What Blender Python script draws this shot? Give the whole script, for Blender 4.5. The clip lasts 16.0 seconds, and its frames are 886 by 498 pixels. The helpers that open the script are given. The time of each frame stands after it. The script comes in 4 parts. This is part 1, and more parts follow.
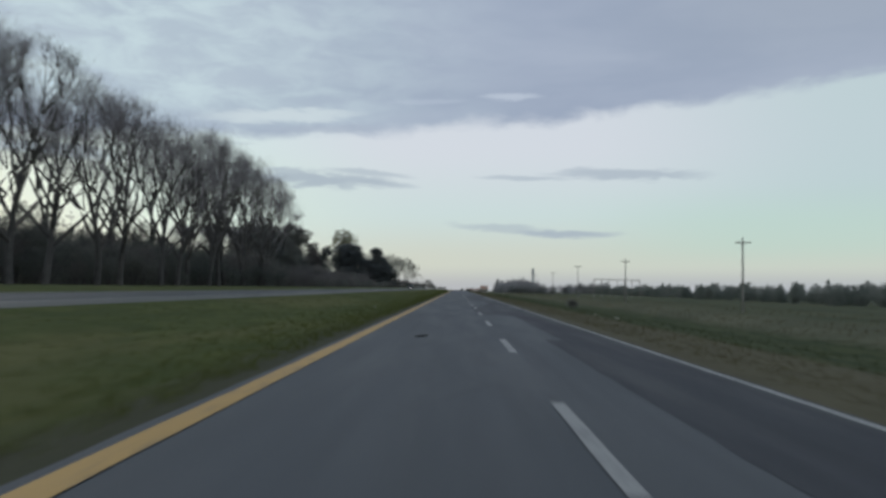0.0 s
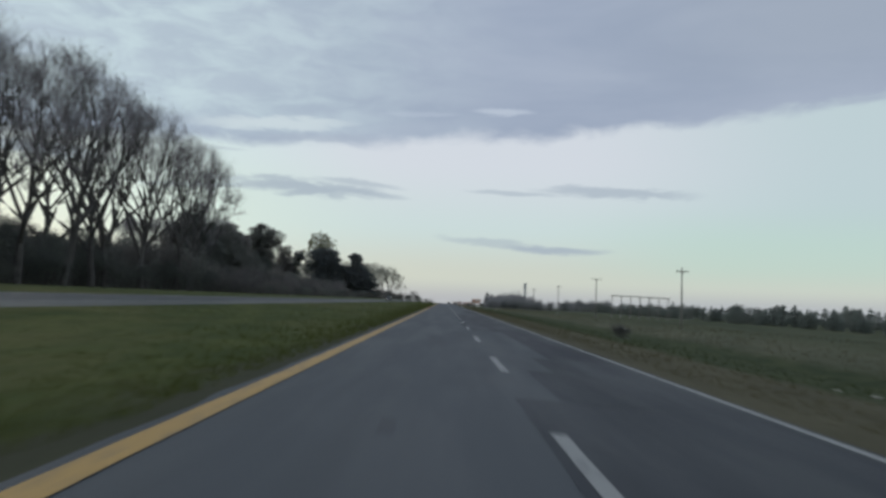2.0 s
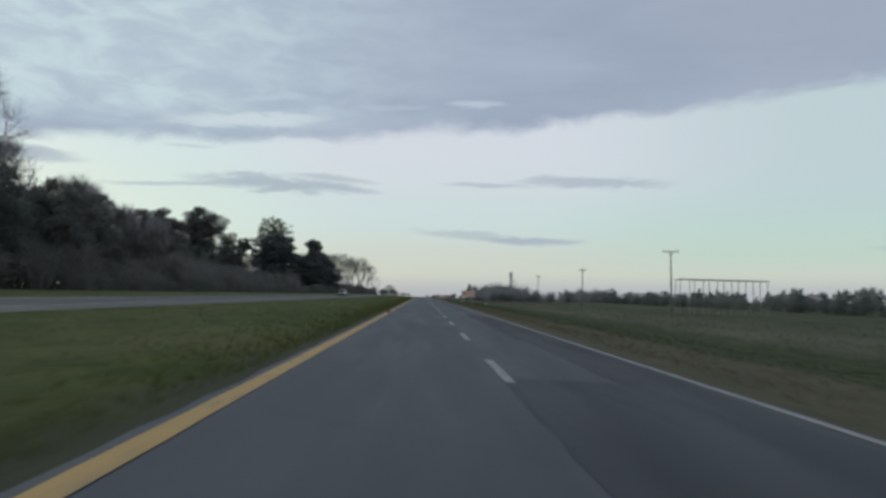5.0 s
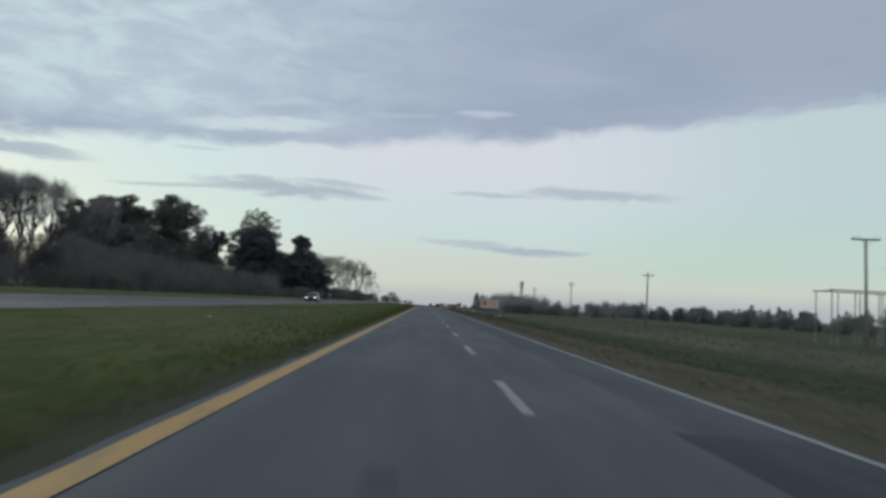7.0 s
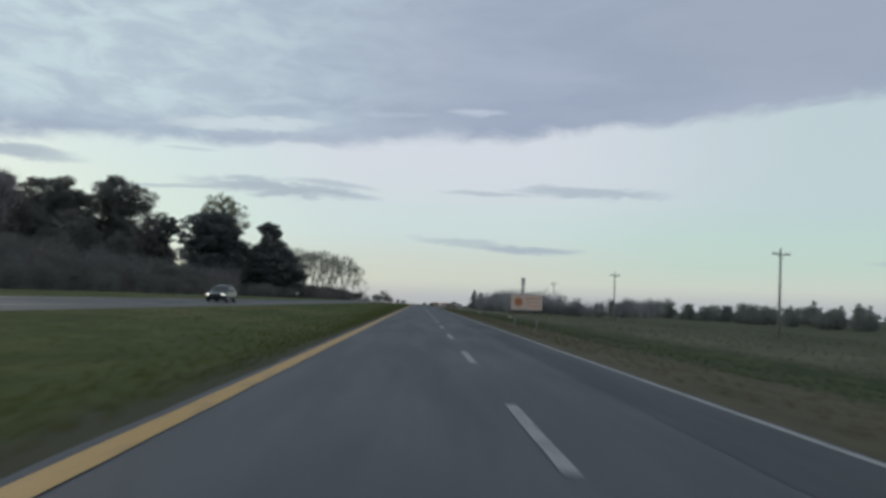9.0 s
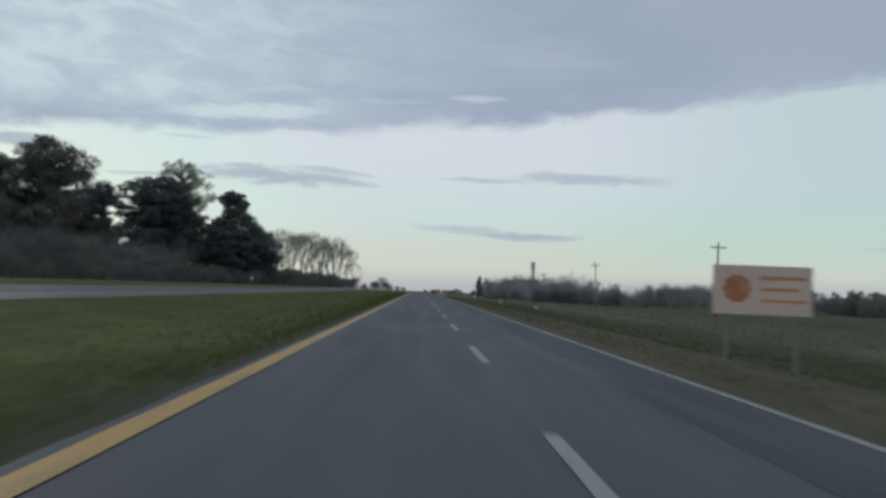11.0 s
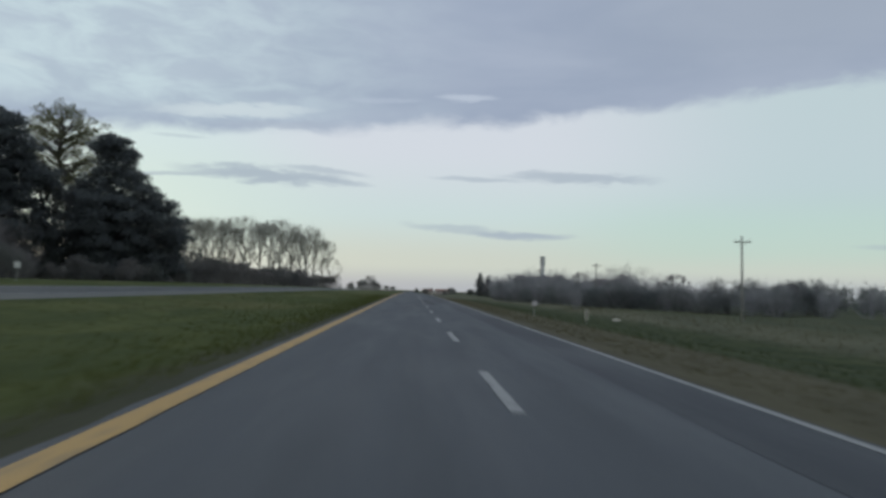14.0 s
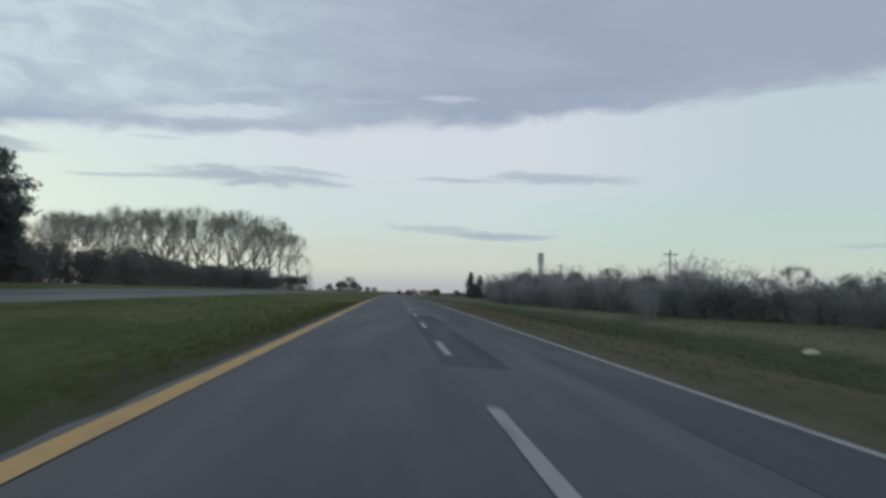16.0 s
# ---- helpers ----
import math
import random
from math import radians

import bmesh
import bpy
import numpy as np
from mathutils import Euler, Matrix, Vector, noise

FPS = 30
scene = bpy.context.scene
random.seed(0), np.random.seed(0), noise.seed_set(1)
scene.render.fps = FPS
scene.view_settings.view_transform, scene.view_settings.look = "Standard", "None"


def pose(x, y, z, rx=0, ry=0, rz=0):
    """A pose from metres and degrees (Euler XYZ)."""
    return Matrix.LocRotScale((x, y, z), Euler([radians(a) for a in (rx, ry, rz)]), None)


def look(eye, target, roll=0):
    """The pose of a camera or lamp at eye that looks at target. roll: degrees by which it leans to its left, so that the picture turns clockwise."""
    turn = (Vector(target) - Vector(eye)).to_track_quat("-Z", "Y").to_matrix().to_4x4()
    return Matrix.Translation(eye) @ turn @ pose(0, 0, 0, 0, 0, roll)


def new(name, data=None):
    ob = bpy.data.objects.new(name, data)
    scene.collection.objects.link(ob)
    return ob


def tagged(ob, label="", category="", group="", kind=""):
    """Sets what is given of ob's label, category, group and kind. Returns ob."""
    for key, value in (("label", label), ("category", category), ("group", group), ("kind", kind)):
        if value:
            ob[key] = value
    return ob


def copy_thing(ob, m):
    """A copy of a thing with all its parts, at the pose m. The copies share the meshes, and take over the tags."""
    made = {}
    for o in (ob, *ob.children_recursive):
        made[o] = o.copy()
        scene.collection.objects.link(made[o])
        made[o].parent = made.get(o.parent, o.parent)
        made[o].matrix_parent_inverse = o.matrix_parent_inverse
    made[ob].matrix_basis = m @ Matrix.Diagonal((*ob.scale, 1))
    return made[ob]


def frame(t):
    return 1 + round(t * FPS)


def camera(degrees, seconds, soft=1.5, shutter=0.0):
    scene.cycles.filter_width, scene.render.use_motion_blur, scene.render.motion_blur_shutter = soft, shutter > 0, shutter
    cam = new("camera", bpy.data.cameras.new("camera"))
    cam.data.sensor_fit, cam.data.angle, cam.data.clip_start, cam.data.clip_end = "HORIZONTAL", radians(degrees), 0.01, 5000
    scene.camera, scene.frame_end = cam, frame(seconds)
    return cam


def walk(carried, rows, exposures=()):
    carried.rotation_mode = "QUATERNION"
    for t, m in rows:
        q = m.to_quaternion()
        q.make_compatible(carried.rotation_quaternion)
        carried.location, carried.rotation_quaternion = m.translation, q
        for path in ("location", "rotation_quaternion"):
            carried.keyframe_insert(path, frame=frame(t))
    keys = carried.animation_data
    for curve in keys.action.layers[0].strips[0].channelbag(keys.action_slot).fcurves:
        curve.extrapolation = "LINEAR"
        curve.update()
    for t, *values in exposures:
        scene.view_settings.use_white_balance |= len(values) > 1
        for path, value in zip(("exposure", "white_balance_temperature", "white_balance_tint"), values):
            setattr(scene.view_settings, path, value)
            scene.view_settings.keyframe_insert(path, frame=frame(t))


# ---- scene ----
cam = camera(61.66, 16.0, soft=3.2, shutter=0.5)
EYE, FALL = 1.320, 0.0443  # eye over the road, crossfall of the road
# seconds, x, y, yaw, pitch, roll
ROWS = [
    (0.0, 0.224, 0.86, 1.12, 2.99, -0.59),
    (0.5, 0.224, 11.97, 1.04, 2.85, -0.74),
    (1.0, 0.211, 23.26, 1.26, 2.97, -1.33),
    (1.5, 0.176, 34.67, 0.57, 3.35, -1.70),
    (2.0, 0.162, 46.02, 0.11, 4.00, -2.39),
    (2.5, 0.133, 57.35, -0.63, 4.14, -0.75),
    (3.0, 0.089, 68.66, -1.50, 3.70, 0.51),
    (3.5, 0.035, 80.22, -1.88, 3.33, 0.80),
    (4.0, -0.002, 92.06, -2.04, 3.36, 0.41),
    (6.5, 0.037, 150.03, -0.99, 3.98, -2.27),
    (7.0, 0.051, 161.82, -1.34, 4.18, -2.44),
    (7.5, 0.081, 173.68, -1.14, 4.26, -3.02),
    (8.0, 0.099, 185.64, -0.79, 4.07, -3.21),
    (8.5, 0.129, 197.53, -1.35, 4.12, -2.22),
    (9.0, 0.135, 209.39, -1.83, 4.11, -1.94),
    (11.5, 0.120, 268.56, -1.82, 2.79, -1.69),
    (12.0, 0.111, 280.65, -2.03, 2.52, -1.83),
    (12.5, 0.119, 292.70, -1.94, 2.35, -1.90),
    (13.0, 0.144, 304.68, -2.55, 2.39, -1.02),
    (13.5, 0.176, 316.65, -2.89, 2.75, -0.65),
    (14.0, 0.195, 328.64, -2.50, 3.05, -1.48),
    (14.5, 0.210, 340.61, -1.92, 2.67, -2.22),
    (15.0, 0.219, 352.61, -2.30, 2.62, -1.71),
    (15.5, 0.232, 364.56, -3.67, 2.87, -0.86),
    (16.0, 0.232, 376.54, -3.85, 3.16, -1.13),
]
walk(cam, [(t, pose(x, y, EYE - FALL * x, 90 + pitch, roll, yaw)) for t, x, y, yaw, pitch, roll in ROWS])

# ---- world, sun ----
SUN_AZ, SUN_EL = radians(-38), radians(9)
world = bpy.data.worlds.new("sky")
scene.world = world
world.use_nodes = True


class Nodes:
    """Short hand for wiring a node tree."""

    def __init__(self, tree):
        self.t = tree

    def add(self, kind):
        return self.t.nodes.new(kind)

    def put(self, socket, value):
        if isinstance(value, bpy.types.NodeSocket):
            self.t.links.new(value, socket)
        else:
            socket.default_value = value

    def math(self, op, a, b=0.0, c=0.0, clamp=False):
        n = self.add("ShaderNodeMath")
        n.operation, n.use_clamp = op, clamp
        for s, v in zip(n.inputs, (a, b, c)):
            self.put(s, v)
        return n.outputs[0]

    def ramp(self, value, lo, hi, a=0.0, b=1.0):
        n = self.add("ShaderNodeMapRange")
        n.interpolation_type = "SMOOTHSTEP"
        for s, v in zip(n.inputs, (value, lo, hi, a, b)):
            self.put(s, v)
        return n.outputs[0]

    def mix(self, fac, a, b, blend="MIX"):
        n = self.add("ShaderNodeMix")
        n.data_type, n.blend_type = "RGBA", blend
        self.put(n.inputs[0], fac)
        for s, v in ((n.inputs[6], a), (n.inputs[7], b)):
            self.put(s, (*v, 1) if isinstance(v, tuple) and len(v) == 3 else v)
        return n.outputs[2]

    def noise(self, vec, scale, detail=4.0, rough=0.55, dist=0.0):
        n = self.add("ShaderNodeTexNoise")
        self.put(n.inputs["Vector"], vec)
        for k, v in (("Scale", scale), ("Detail", detail), ("Roughness", rough), ("Distortion", dist)):
            n.inputs[k].default_value = v
        return n.outputs[0]

    def scaled(self, vec, x, y, z):
        n = self.add("ShaderNodeVectorMath")
        n.operation = "MULTIPLY"
        self.put(n.inputs[0], vec)
        n.inputs[1].default_value = (x, y, z)
        return n.outputs[0]


w = Nodes(world.node_tree)
bg = world.node_tree.nodes["Background"]
direction = w.add("ShaderNodeTexCoord").outputs["Generated"]
sep = w.add("ShaderNodeSeparateXYZ")
w.put(sep.inputs[0], direction)
DEG = 57.29578
az = w.math("MULTIPLY", w.math("ARCTAN2", sep.outputs[0], sep.outputs[1]), DEG)
el = w.math("MULTIPLY", w.math("ARCSINE", sep.outputs[2]), DEG)
flat_dir = w.add("ShaderNodeCombineXYZ")
w.put(flat_dir.inputs[0], az)
w.put(flat_dir.inputs[1], el)
ae = flat_dir.outputs[0]
# clear sky: haze at the horizon, a pale yellow-green glow, then pale blue
clear = w.mix(w.ramp(el, 0.0, 1.9), (0.45, 0.485, 0.525), (0.60, 0.65, 0.59))
clear = w.mix(w.ramp(el, 2.0, 6.0), clear, (0.585, 0.71, 0.715))
clear = w.mix(w.ramp(el, 4.5, 11.0), clear, w.mix(w.ramp(az, -4, -20), (0.662, 0.708, 0.775), (0.625, 0.758, 0.778)))
clear = w.mix(w.math("MULTIPLY", w.math("MULTIPLY", w.ramp(az, -2, -20), w.ramp(el, 1.5, 5.0)), w.ramp(el, 12.0, 6.0, 0.0, 0.8)), clear, (0.635, 0.775, 0.725))
side = w.math("MULTIPLY", w.ramp(az, 8, 30), w.ramp(el, 2, 7))
clear = w.mix(w.math("MULTIPLY", side, 0.75), clear, (0.495, 0.63, 0.655))
low_east = w.math("MULTIPLY", w.math("MULTIPLY", w.ramp(az, 6, 22), w.ramp(el, 1.0, 3.5)), w.ramp(el, 8.0, 4.5))
clear = w.mix(w.math("MULTIPLY", low_east, 0.6), clear, (0.50, 0.675, 0.60))
sky = w.add("ShaderNodeTexSky")
sky.sky_type, sky.sun_disc, sky.sun_elevation, sky.sun_rotation = "NISHITA", False, SUN_EL, SUN_AZ
soft_sky = w.mix(1.0, sky.outputs[0], (0.1, 0.1, 0.1), "MULTIPLY")
clear = w.mix(0.06, clear, soft_sky)
# cloud deck with a ragged lower edge that rises to the east
n_big = w.noise(w.scaled(ae, 0.05, 0.16, 1), 1.0, 5, 0.55, 0.4)
n_fine = w.noise(w.scaled(ae, 0.22, 0.6, 1), 1.0, 6, 0.6, 0.5)
edge = w.math("ADD", w.math("MULTIPLY_ADD", az, 0.072, 12.3), w.math("MULTIPLY", w.math("SUBTRACT", n_fine, 0.5), 2.4))
deck = w.ramp(w.math("SUBTRACT", el, edge), -0.55, 0.8)
tone = w.ramp(n_big, 0.35, 0.68)
left_up = w.math("MULTIPLY", w.ramp(az, 8, -24), w.ramp(el, 10.0, 13.5))
light_part = w.math("MULTIPLY", left_up, w.ramp(n_fine, 0.34, 0.70, 0.45, 1.0), clamp=True)
deck_col = w.mix(tone, (0.325, 0.388, 0.505), (0.388, 0.45, 0.562))
deck_col = w.mix(light_part, deck_col, (0.56, 0.685, 0.735))
right_up = w.math("MULTIPLY", w.ramp(az, 4, 30), w.ramp(el, 12.0, 20.0))
deck_col = w.mix(w.math("MULTIPLY", right_up, 0.6), deck_col, (0.315, 0.372, 0.455))
colour = w.mix(deck, clear, deck_col)


def streak(a0, e0, wa, we, slope, amount, col, onto):
    """A long cloud low in the sky, in degrees of azimuth and elevation."""
    da = w.math("SUBTRACT", az, a0)
    de = w.math("SUBTRACT", w.math("SUBTRACT", el, e0), w.math("MULTIPLY", da, slope))
    n = w.noise(w.scaled(ae, 0.35, 1.6, 1), 1.0, 6, 0.65, 0.6)
    de = w.math("ADD", de, w.math("MULTIPLY", w.math("SUBTRACT", n, 0.5), we * 2.6))
    q = w.math("ADD", w.math("POWER", w.math("ABSOLUTE", w.math("DIVIDE", da, wa)), 2.0), w.math("POWER", w.math("ABSOLUTE", w.math("DIVIDE", de, we)), 2.0))
    return w.mix(w.math("MULTIPLY", w.ramp(q, 1.3, 0.05), amount), onto, col)


GREY_CLOUD = (0.37, 0.44, 0.52)
colour = streak(-19.5, 7.75, 4.2, 0.18, 0.06, 0.55, GREY_CLOUD, colour)
colour = streak(-11.3, 8.15, 6.8, 0.68, -0.02, 0.8, GREY_CLOUD, colour)
colour = streak(-6.9, 8.75, 3.6, 0.24, -0.07, 0.55, GREY_CLOUD, colour)
colour = streak(-5.5, 7.95, 2.6, 0.22, -0.08, 0.5, GREY_CLOUD, colour)
colour = streak(4.9, 8.45, 3.9, 0.2, -0.03, 0.55, GREY_CLOUD, colour)
colour = streak(12.6, 8.62, 6.4, 0.5, -0.03, 0.68, GREY_CLOUD, colour)
colour = streak(3.4, 4.6, 4.4, 0.36, -0.07, 0.5, GREY_CLOUD, colour)
colour = streak(8.3, 4.17, 4.4, 0.32, -0.01, 0.8, GREY_CLOUD, colour)
colour = streak(-29.8, 9.2, 5.6, 0.62, -0.03, 0.8, GREY_CLOUD, colour)
colour = streak(34.8, 3.5, 3.6, 0.22, 0.0, 0.4, GREY_CLOUD, colour)
colour = streak(-17.5, 10.55, 2.2, 0.16, 0.0, 0.35, GREY_CLOUD, colour)
colour = streak(-13.6, 12.75, 6.4, 0.55, 0.07, 0.9, (0.60, 0.69, 0.735), colour)
colour = streak(-10.0, 11.95, 5.0, 0.34, 0.05, 0.6, (0.40, 0.465, 0.56), colour)
colour = streak(4.0, 14.6, 2.6, 0.34, 0.0, 0.65, (0.54, 0.61, 0.71), colour)
colour = streak(-2.5, 14.2, 3.4, 0.2, 0.04, 0.35, (0.50, 0.57, 0.68), colour)
colour = streak(-30.5, 14.6, 4.5, 0.55, -0.12, 0.6, (0.60, 0.72, 0.755), colour)
w.put(bg.inputs[0], colour)
bg.inputs[1].default_value = 1.0

sun_data = bpy.data.lights.new("sun", "SUN")
sun_data.energy, sun_data.angle, sun_data.color = 0.5, radians(25), (1.0, 0.93, 0.84)
sun = new("sun", sun_data)
sun.matrix_world = look((0, 0, 50), (-math.sin(SUN_AZ), -math.cos(SUN_AZ), 50 - math.tan(SUN_EL)))


# ---- materials ----
def material(name, rough=0.9, spec=0.3):
    m = bpy.data.materials.new(name)
    m.use_nodes = True
    k = Nodes(m.node_tree)
    b = m.node_tree.nodes["Principled BSDF"]
    b.inputs["Roughness"].default_value = rough
    b.inputs["Specular IOR Level"].default_value = spec
    pos = k.add("ShaderNodeNewGeometry").outputs["Position"]
    return m, k, b, pos


def bumped(k, b, height_socket, strength, distance):
    n = k.add("ShaderNodeBump")
    n.inputs["Strength"].default_value, n.inputs["Distance"].default_value = strength, distance
    k.put(n.inputs["Height"], height_socket)
    k.put(b.inputs["Normal"], n.outputs[0])


def mottled(name, a, b_, scale, rough=0.9, fine=8.0, bump=0.3, spec=0.3, depth=0.02):
    """Two tones at two scales, with fine relief."""
    m, k, b, _ = material(name, rough, spec)
    obj = k.add("ShaderNodeTexCoord").outputs["Object"]
    n1, n2 = k.noise(obj, scale, 4), k.noise(obj, scale * fine, 3)
    f = k.math("ADD", k.math("MULTIPLY", n1, 0.65), k.math("MULTIPLY", n2, 0.35))
    rnd = k.add("ShaderNodeObjectInfo").outputs["Random"]
    col = k.mix(k.ramp(f, 0.32, 0.68), a, b_)
    col = k.mix(1.0, col, k.mix(rnd, (0.82, 0.82, 0.82), (1.15, 1.12, 1.1)), "MULTIPLY")
    k.put(b.inputs["Base Color"], col)
    bumped(k, b, n2, bump, depth)
    return m


def foliage(name, a, b_, rough=0.7):
    m, k, b, _ = material(name, rough, 0.2)
    geo = k.add("ShaderNodeNewGeometry")
    rnd = k.add("ShaderNodeObjectInfo").outputs["Random"]
    col = k.mix(geo.outputs["Random Per Island"], a, b_)
    col = k.mix(1.0, col, k.mix(rnd, (0.75, 0.78, 0.75), (1.2, 1.15, 1.1)), "MULTIPLY")
    k.put(b.inputs["Base Color"], col)
    thin = k.add("ShaderNodeBsdfTranslucent")
    k.put(thin.inputs["Color"], col)
    both = k.add("ShaderNodeMixShader")
    both.inputs[0].default_value = 0.5
    k.put(both.inputs[1], b.outputs[0])
    k.put(both.inputs[2], thin.outputs[0])
    k.put(m.node_tree.nodes["Material Output"].inputs["Surface"], both.outputs[0])
    return m


def asphalt_material(name, dark):
    m, k, b, pos = material(name, 0.7, 0.22)
    s = k.add("ShaderNodeSeparateXYZ")
    k.put(s.inputs[0], pos)
    grain = k.noise(pos, 60.0, 3)
    stone = k.add("ShaderNodeTexVoronoi")
    k.put(stone.inputs["Vector"], pos)
    stone.inputs["Scale"].default_value = 55.0
    blotch = k.noise(k.scaled(pos, 1.0, 0.12, 1.0), 0.9, 5)
    wide = k.noise(k.scaled(pos, 0.25, 0.03, 1.0), 1.0, 3)
    streaky = k.noise(k.scaled(pos, 1.6, 0.08, 1.0), 1.0, 4)
    f = k.math("ADD", k.math("MULTIPLY", grain, 0.3), k.math("ADD", k.math("MULTIPLY", blotch, 0.35), k.math("MULTIPLY", streaky, 0.35)))
    lo, hi = tuple(0.8 * c for c in dark), tuple(1.2 * c for c in dark)
    col = k.mix(k.ramp(f, 0.35, 0.65), lo, hi)
    col = k.mix(k.math("MULTIPLY", k.ramp(wide, 0.42, 0.62), 0.45), col, tuple(1.25 * c for c in dark))
    # old transverse cracks sealed with tar
    wav = k.add("ShaderNodeTexVoronoi")
    wav.feature = "DISTANCE_TO_EDGE"
    k.put(wav.inputs["Vector"], k.scaled(pos, 0.16, 0.07, 1.0))
    wav.inputs["Scale"].default_value = 1.0
    crack = k.math("MULTIPLY", k.ramp(wav.outputs["Distance"], 0.006, 0.001), k.ramp(k.noise(pos, 0.15, 2), 0.45, 0.6))
    col = k.mix(k.math("MULTIPLY", crack, 0.22), col, (0.02, 0.02, 0.022))
    k.put(b.inputs["Base Color"], col)
    k.put(b.inputs["Roughness"], k.ramp(blotch, 0.3, 0.7, 0.6, 0.78))
    bumped(k, b, stone.outputs["Distance"], 0.35, 0.006)
    return m


def paint_material(name, col, worn, under):
    m, k, b, pos = material(name, 0.6, 0.35)
    n1, n2 = k.noise(k.scaled(pos, 3.0, 0.8, 1.0), 1.5, 6, 0.65), k.noise(pos, 30.0, 3)
    c = k.mix(k.ramp(n2, 0.3, 0.7), tuple(0.85 * q for q in col), col)
    c = k.mix(k.math("MULTIPLY", k.ramp(k.math("ADD", n1, k.math("MULTIPLY", n2, 0.25)), 0.62, 0.78), worn), c, under)
    k.put(b.inputs["Base Color"], c)
    bumped(k, b, n2, 0.3, 0.004)
    return m


def ground_material():
    m, k, b, pos = material("roadside_ground", 0.95, 0.1)
    s = k.add("ShaderNodeSeparateXYZ")
    k.put(s.inputs[0], pos)
    x = s.outputs[0]
    n_wide = k.noise(k.scaled(pos, 0.12, 0.05, 1), 1.0, 5, 0.6)
    n_mid = k.noise(k.scaled(pos, 0.9, 0.35, 1), 1.0, 5, 0.6)
    n_blade = k.noise(pos, 9.0, 4, 0.7)
    n_tiny = k.noise(pos, 45.0, 3, 0.7)
    wob = k.math("MULTIPLY", k.math("SUBTRACT", n_mid, 0.5), 3.2)
    wob2 = k.math("MULTIPLY", k.math("SUBTRACT", n_wide, 0.5), 9.0)
    xr = k.math("ADD", x, wob)
    xw = k.math("ADD", x, wob2)
    g = k.mix(k.ramp(n_mid, 0.36, 0.64), (0.052, 0.066, 0.017), (0.084, 0.096, 0.028))
    n_patch = k.noise(k.scaled(pos, 0.45, 0.16, 1), 1.0, 4, 0.6)
    g = k.mix(k.math("MULTIPLY", k.ramp(n_patch, 0.40, 0.62), 0.55), g, (0.040, 0.056, 0.014))
    g = k.mix(k.math("MULTIPLY", k.ramp(n_wide, 0.46, 0.64), 0.6), g, (0.120, 0.110, 0.044))
    dirt = k.mix(k.ramp(n_mid, 0.3, 0.7), (0.081, 0.072, 0.046), (0.108, 0.095, 0.061))
    lush = k.mix(k.ramp(n_mid, 0.4, 0.62), (0.036, 0.047, 0.020), (0.060, 0.070, 0.030))
    dry = k.mix(k.ramp(n_wide, 0.38, 0.6), (0.090, 0.092, 0.060), (0.124, 0.120, 0.080))
    edge_dirt = k.math("MULTIPLY", k.ramp(xr, -3.9, -2.8), 0.8)
    col = k.mix(edge_dirt, g, (0.056, 0.053, 0.040))
    col = k.mix(k.ramp(x, 2.0, 4.0), col, dirt)
    olive = k.mix(k.ramp(n_wide, 0.36, 0.62), (0.056, 0.064, 0.036), (0.082, 0.086, 0.050))
    col = k.mix(k.ramp(xr, 9.5, 13.0), col, lush)
    col = k.mix(k.ramp(xr, 25.5, 29.0), col, dry)
    col = k.mix(k.ramp(xw, 31.0, 37.0), col, olive)
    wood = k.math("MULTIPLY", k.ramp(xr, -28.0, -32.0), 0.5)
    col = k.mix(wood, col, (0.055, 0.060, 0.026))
    col = k.mix(k.ramp(n_blade, 0.3, 0.72), k.mix(1.0, col, (0.84, 0.84, 0.82), "MULTIPLY"), k.mix(1.0, col, (1.14, 1.14, 1.12), "MULTIPLY"))
    k.put(b.inputs["Base Color"], col)
    bumped(k, b, k.math("ADD", n_blade, k.math("MULTIPLY", n_tiny, 0.4)), 0.5, 0.022)
    return m


ASPHALT = asphalt_material("asphalt_worn", (0.070, 0.074, 0.083))
ASPHALT_DARK = asphalt_material("asphalt_fresh", (0.031, 0.032, 0.040))
# the fresh asphalt again, lightened to average in windscreen glare
ASPHALT_GLARE = asphalt_material("asphalt_fresh_glare", (0.041, 0.043, 0.051))
ASPHALT_MID = asphalt_material("asphalt_patched", (0.050, 0.052, 0.060))
SHOULDER = asphalt_material("asphalt_shoulder", (0.084, 0.085, 0.083))
ASPHALT_OLD = asphalt_material("asphalt_bleached", (0.058, 0.060, 0.064))
YELLOW = paint_material("yellow_road_paint", (0.47, 0.275, 0.075), 0.35, (0.10, 0.09, 0.08))
WHITE = paint_material("white_road_paint", (0.30, 0.294, 0.288), 0.6, (0.1, 0.1, 0.105))
WHITE_OLD = paint_material("worn_white_road_paint", (0.30, 0.30, 0.30), 1.0, (0.1, 0.1, 0.105))
GROUND = ground_material()
GRASS = foliage("grass_blades", (0.075, 0.090, 0.026), (0.12, 0.13, 0.048), 0.8)
GRASS_DRY = foliage("dry_grass_blades", (0.100, 0.092, 0.055), (0.148, 0.132, 0.080), 0.85)
GRASS_LUSH = foliage("ditch_grass_blades", (0.056, 0.072, 0.030), (0.098, 0.112, 0.050), 0.8)
BARK = mottled("grey_brown_bark", (0.066, 0.061, 0.060), (0.122, 0.114, 0.110), 1.2, fine=9, bump=0.6)
TWIG = mottled("bare_twigs", (0.20, 0.182, 0.195), (0.32, 0.293, 0.305), 0.6, fine=6, bump=0.2)
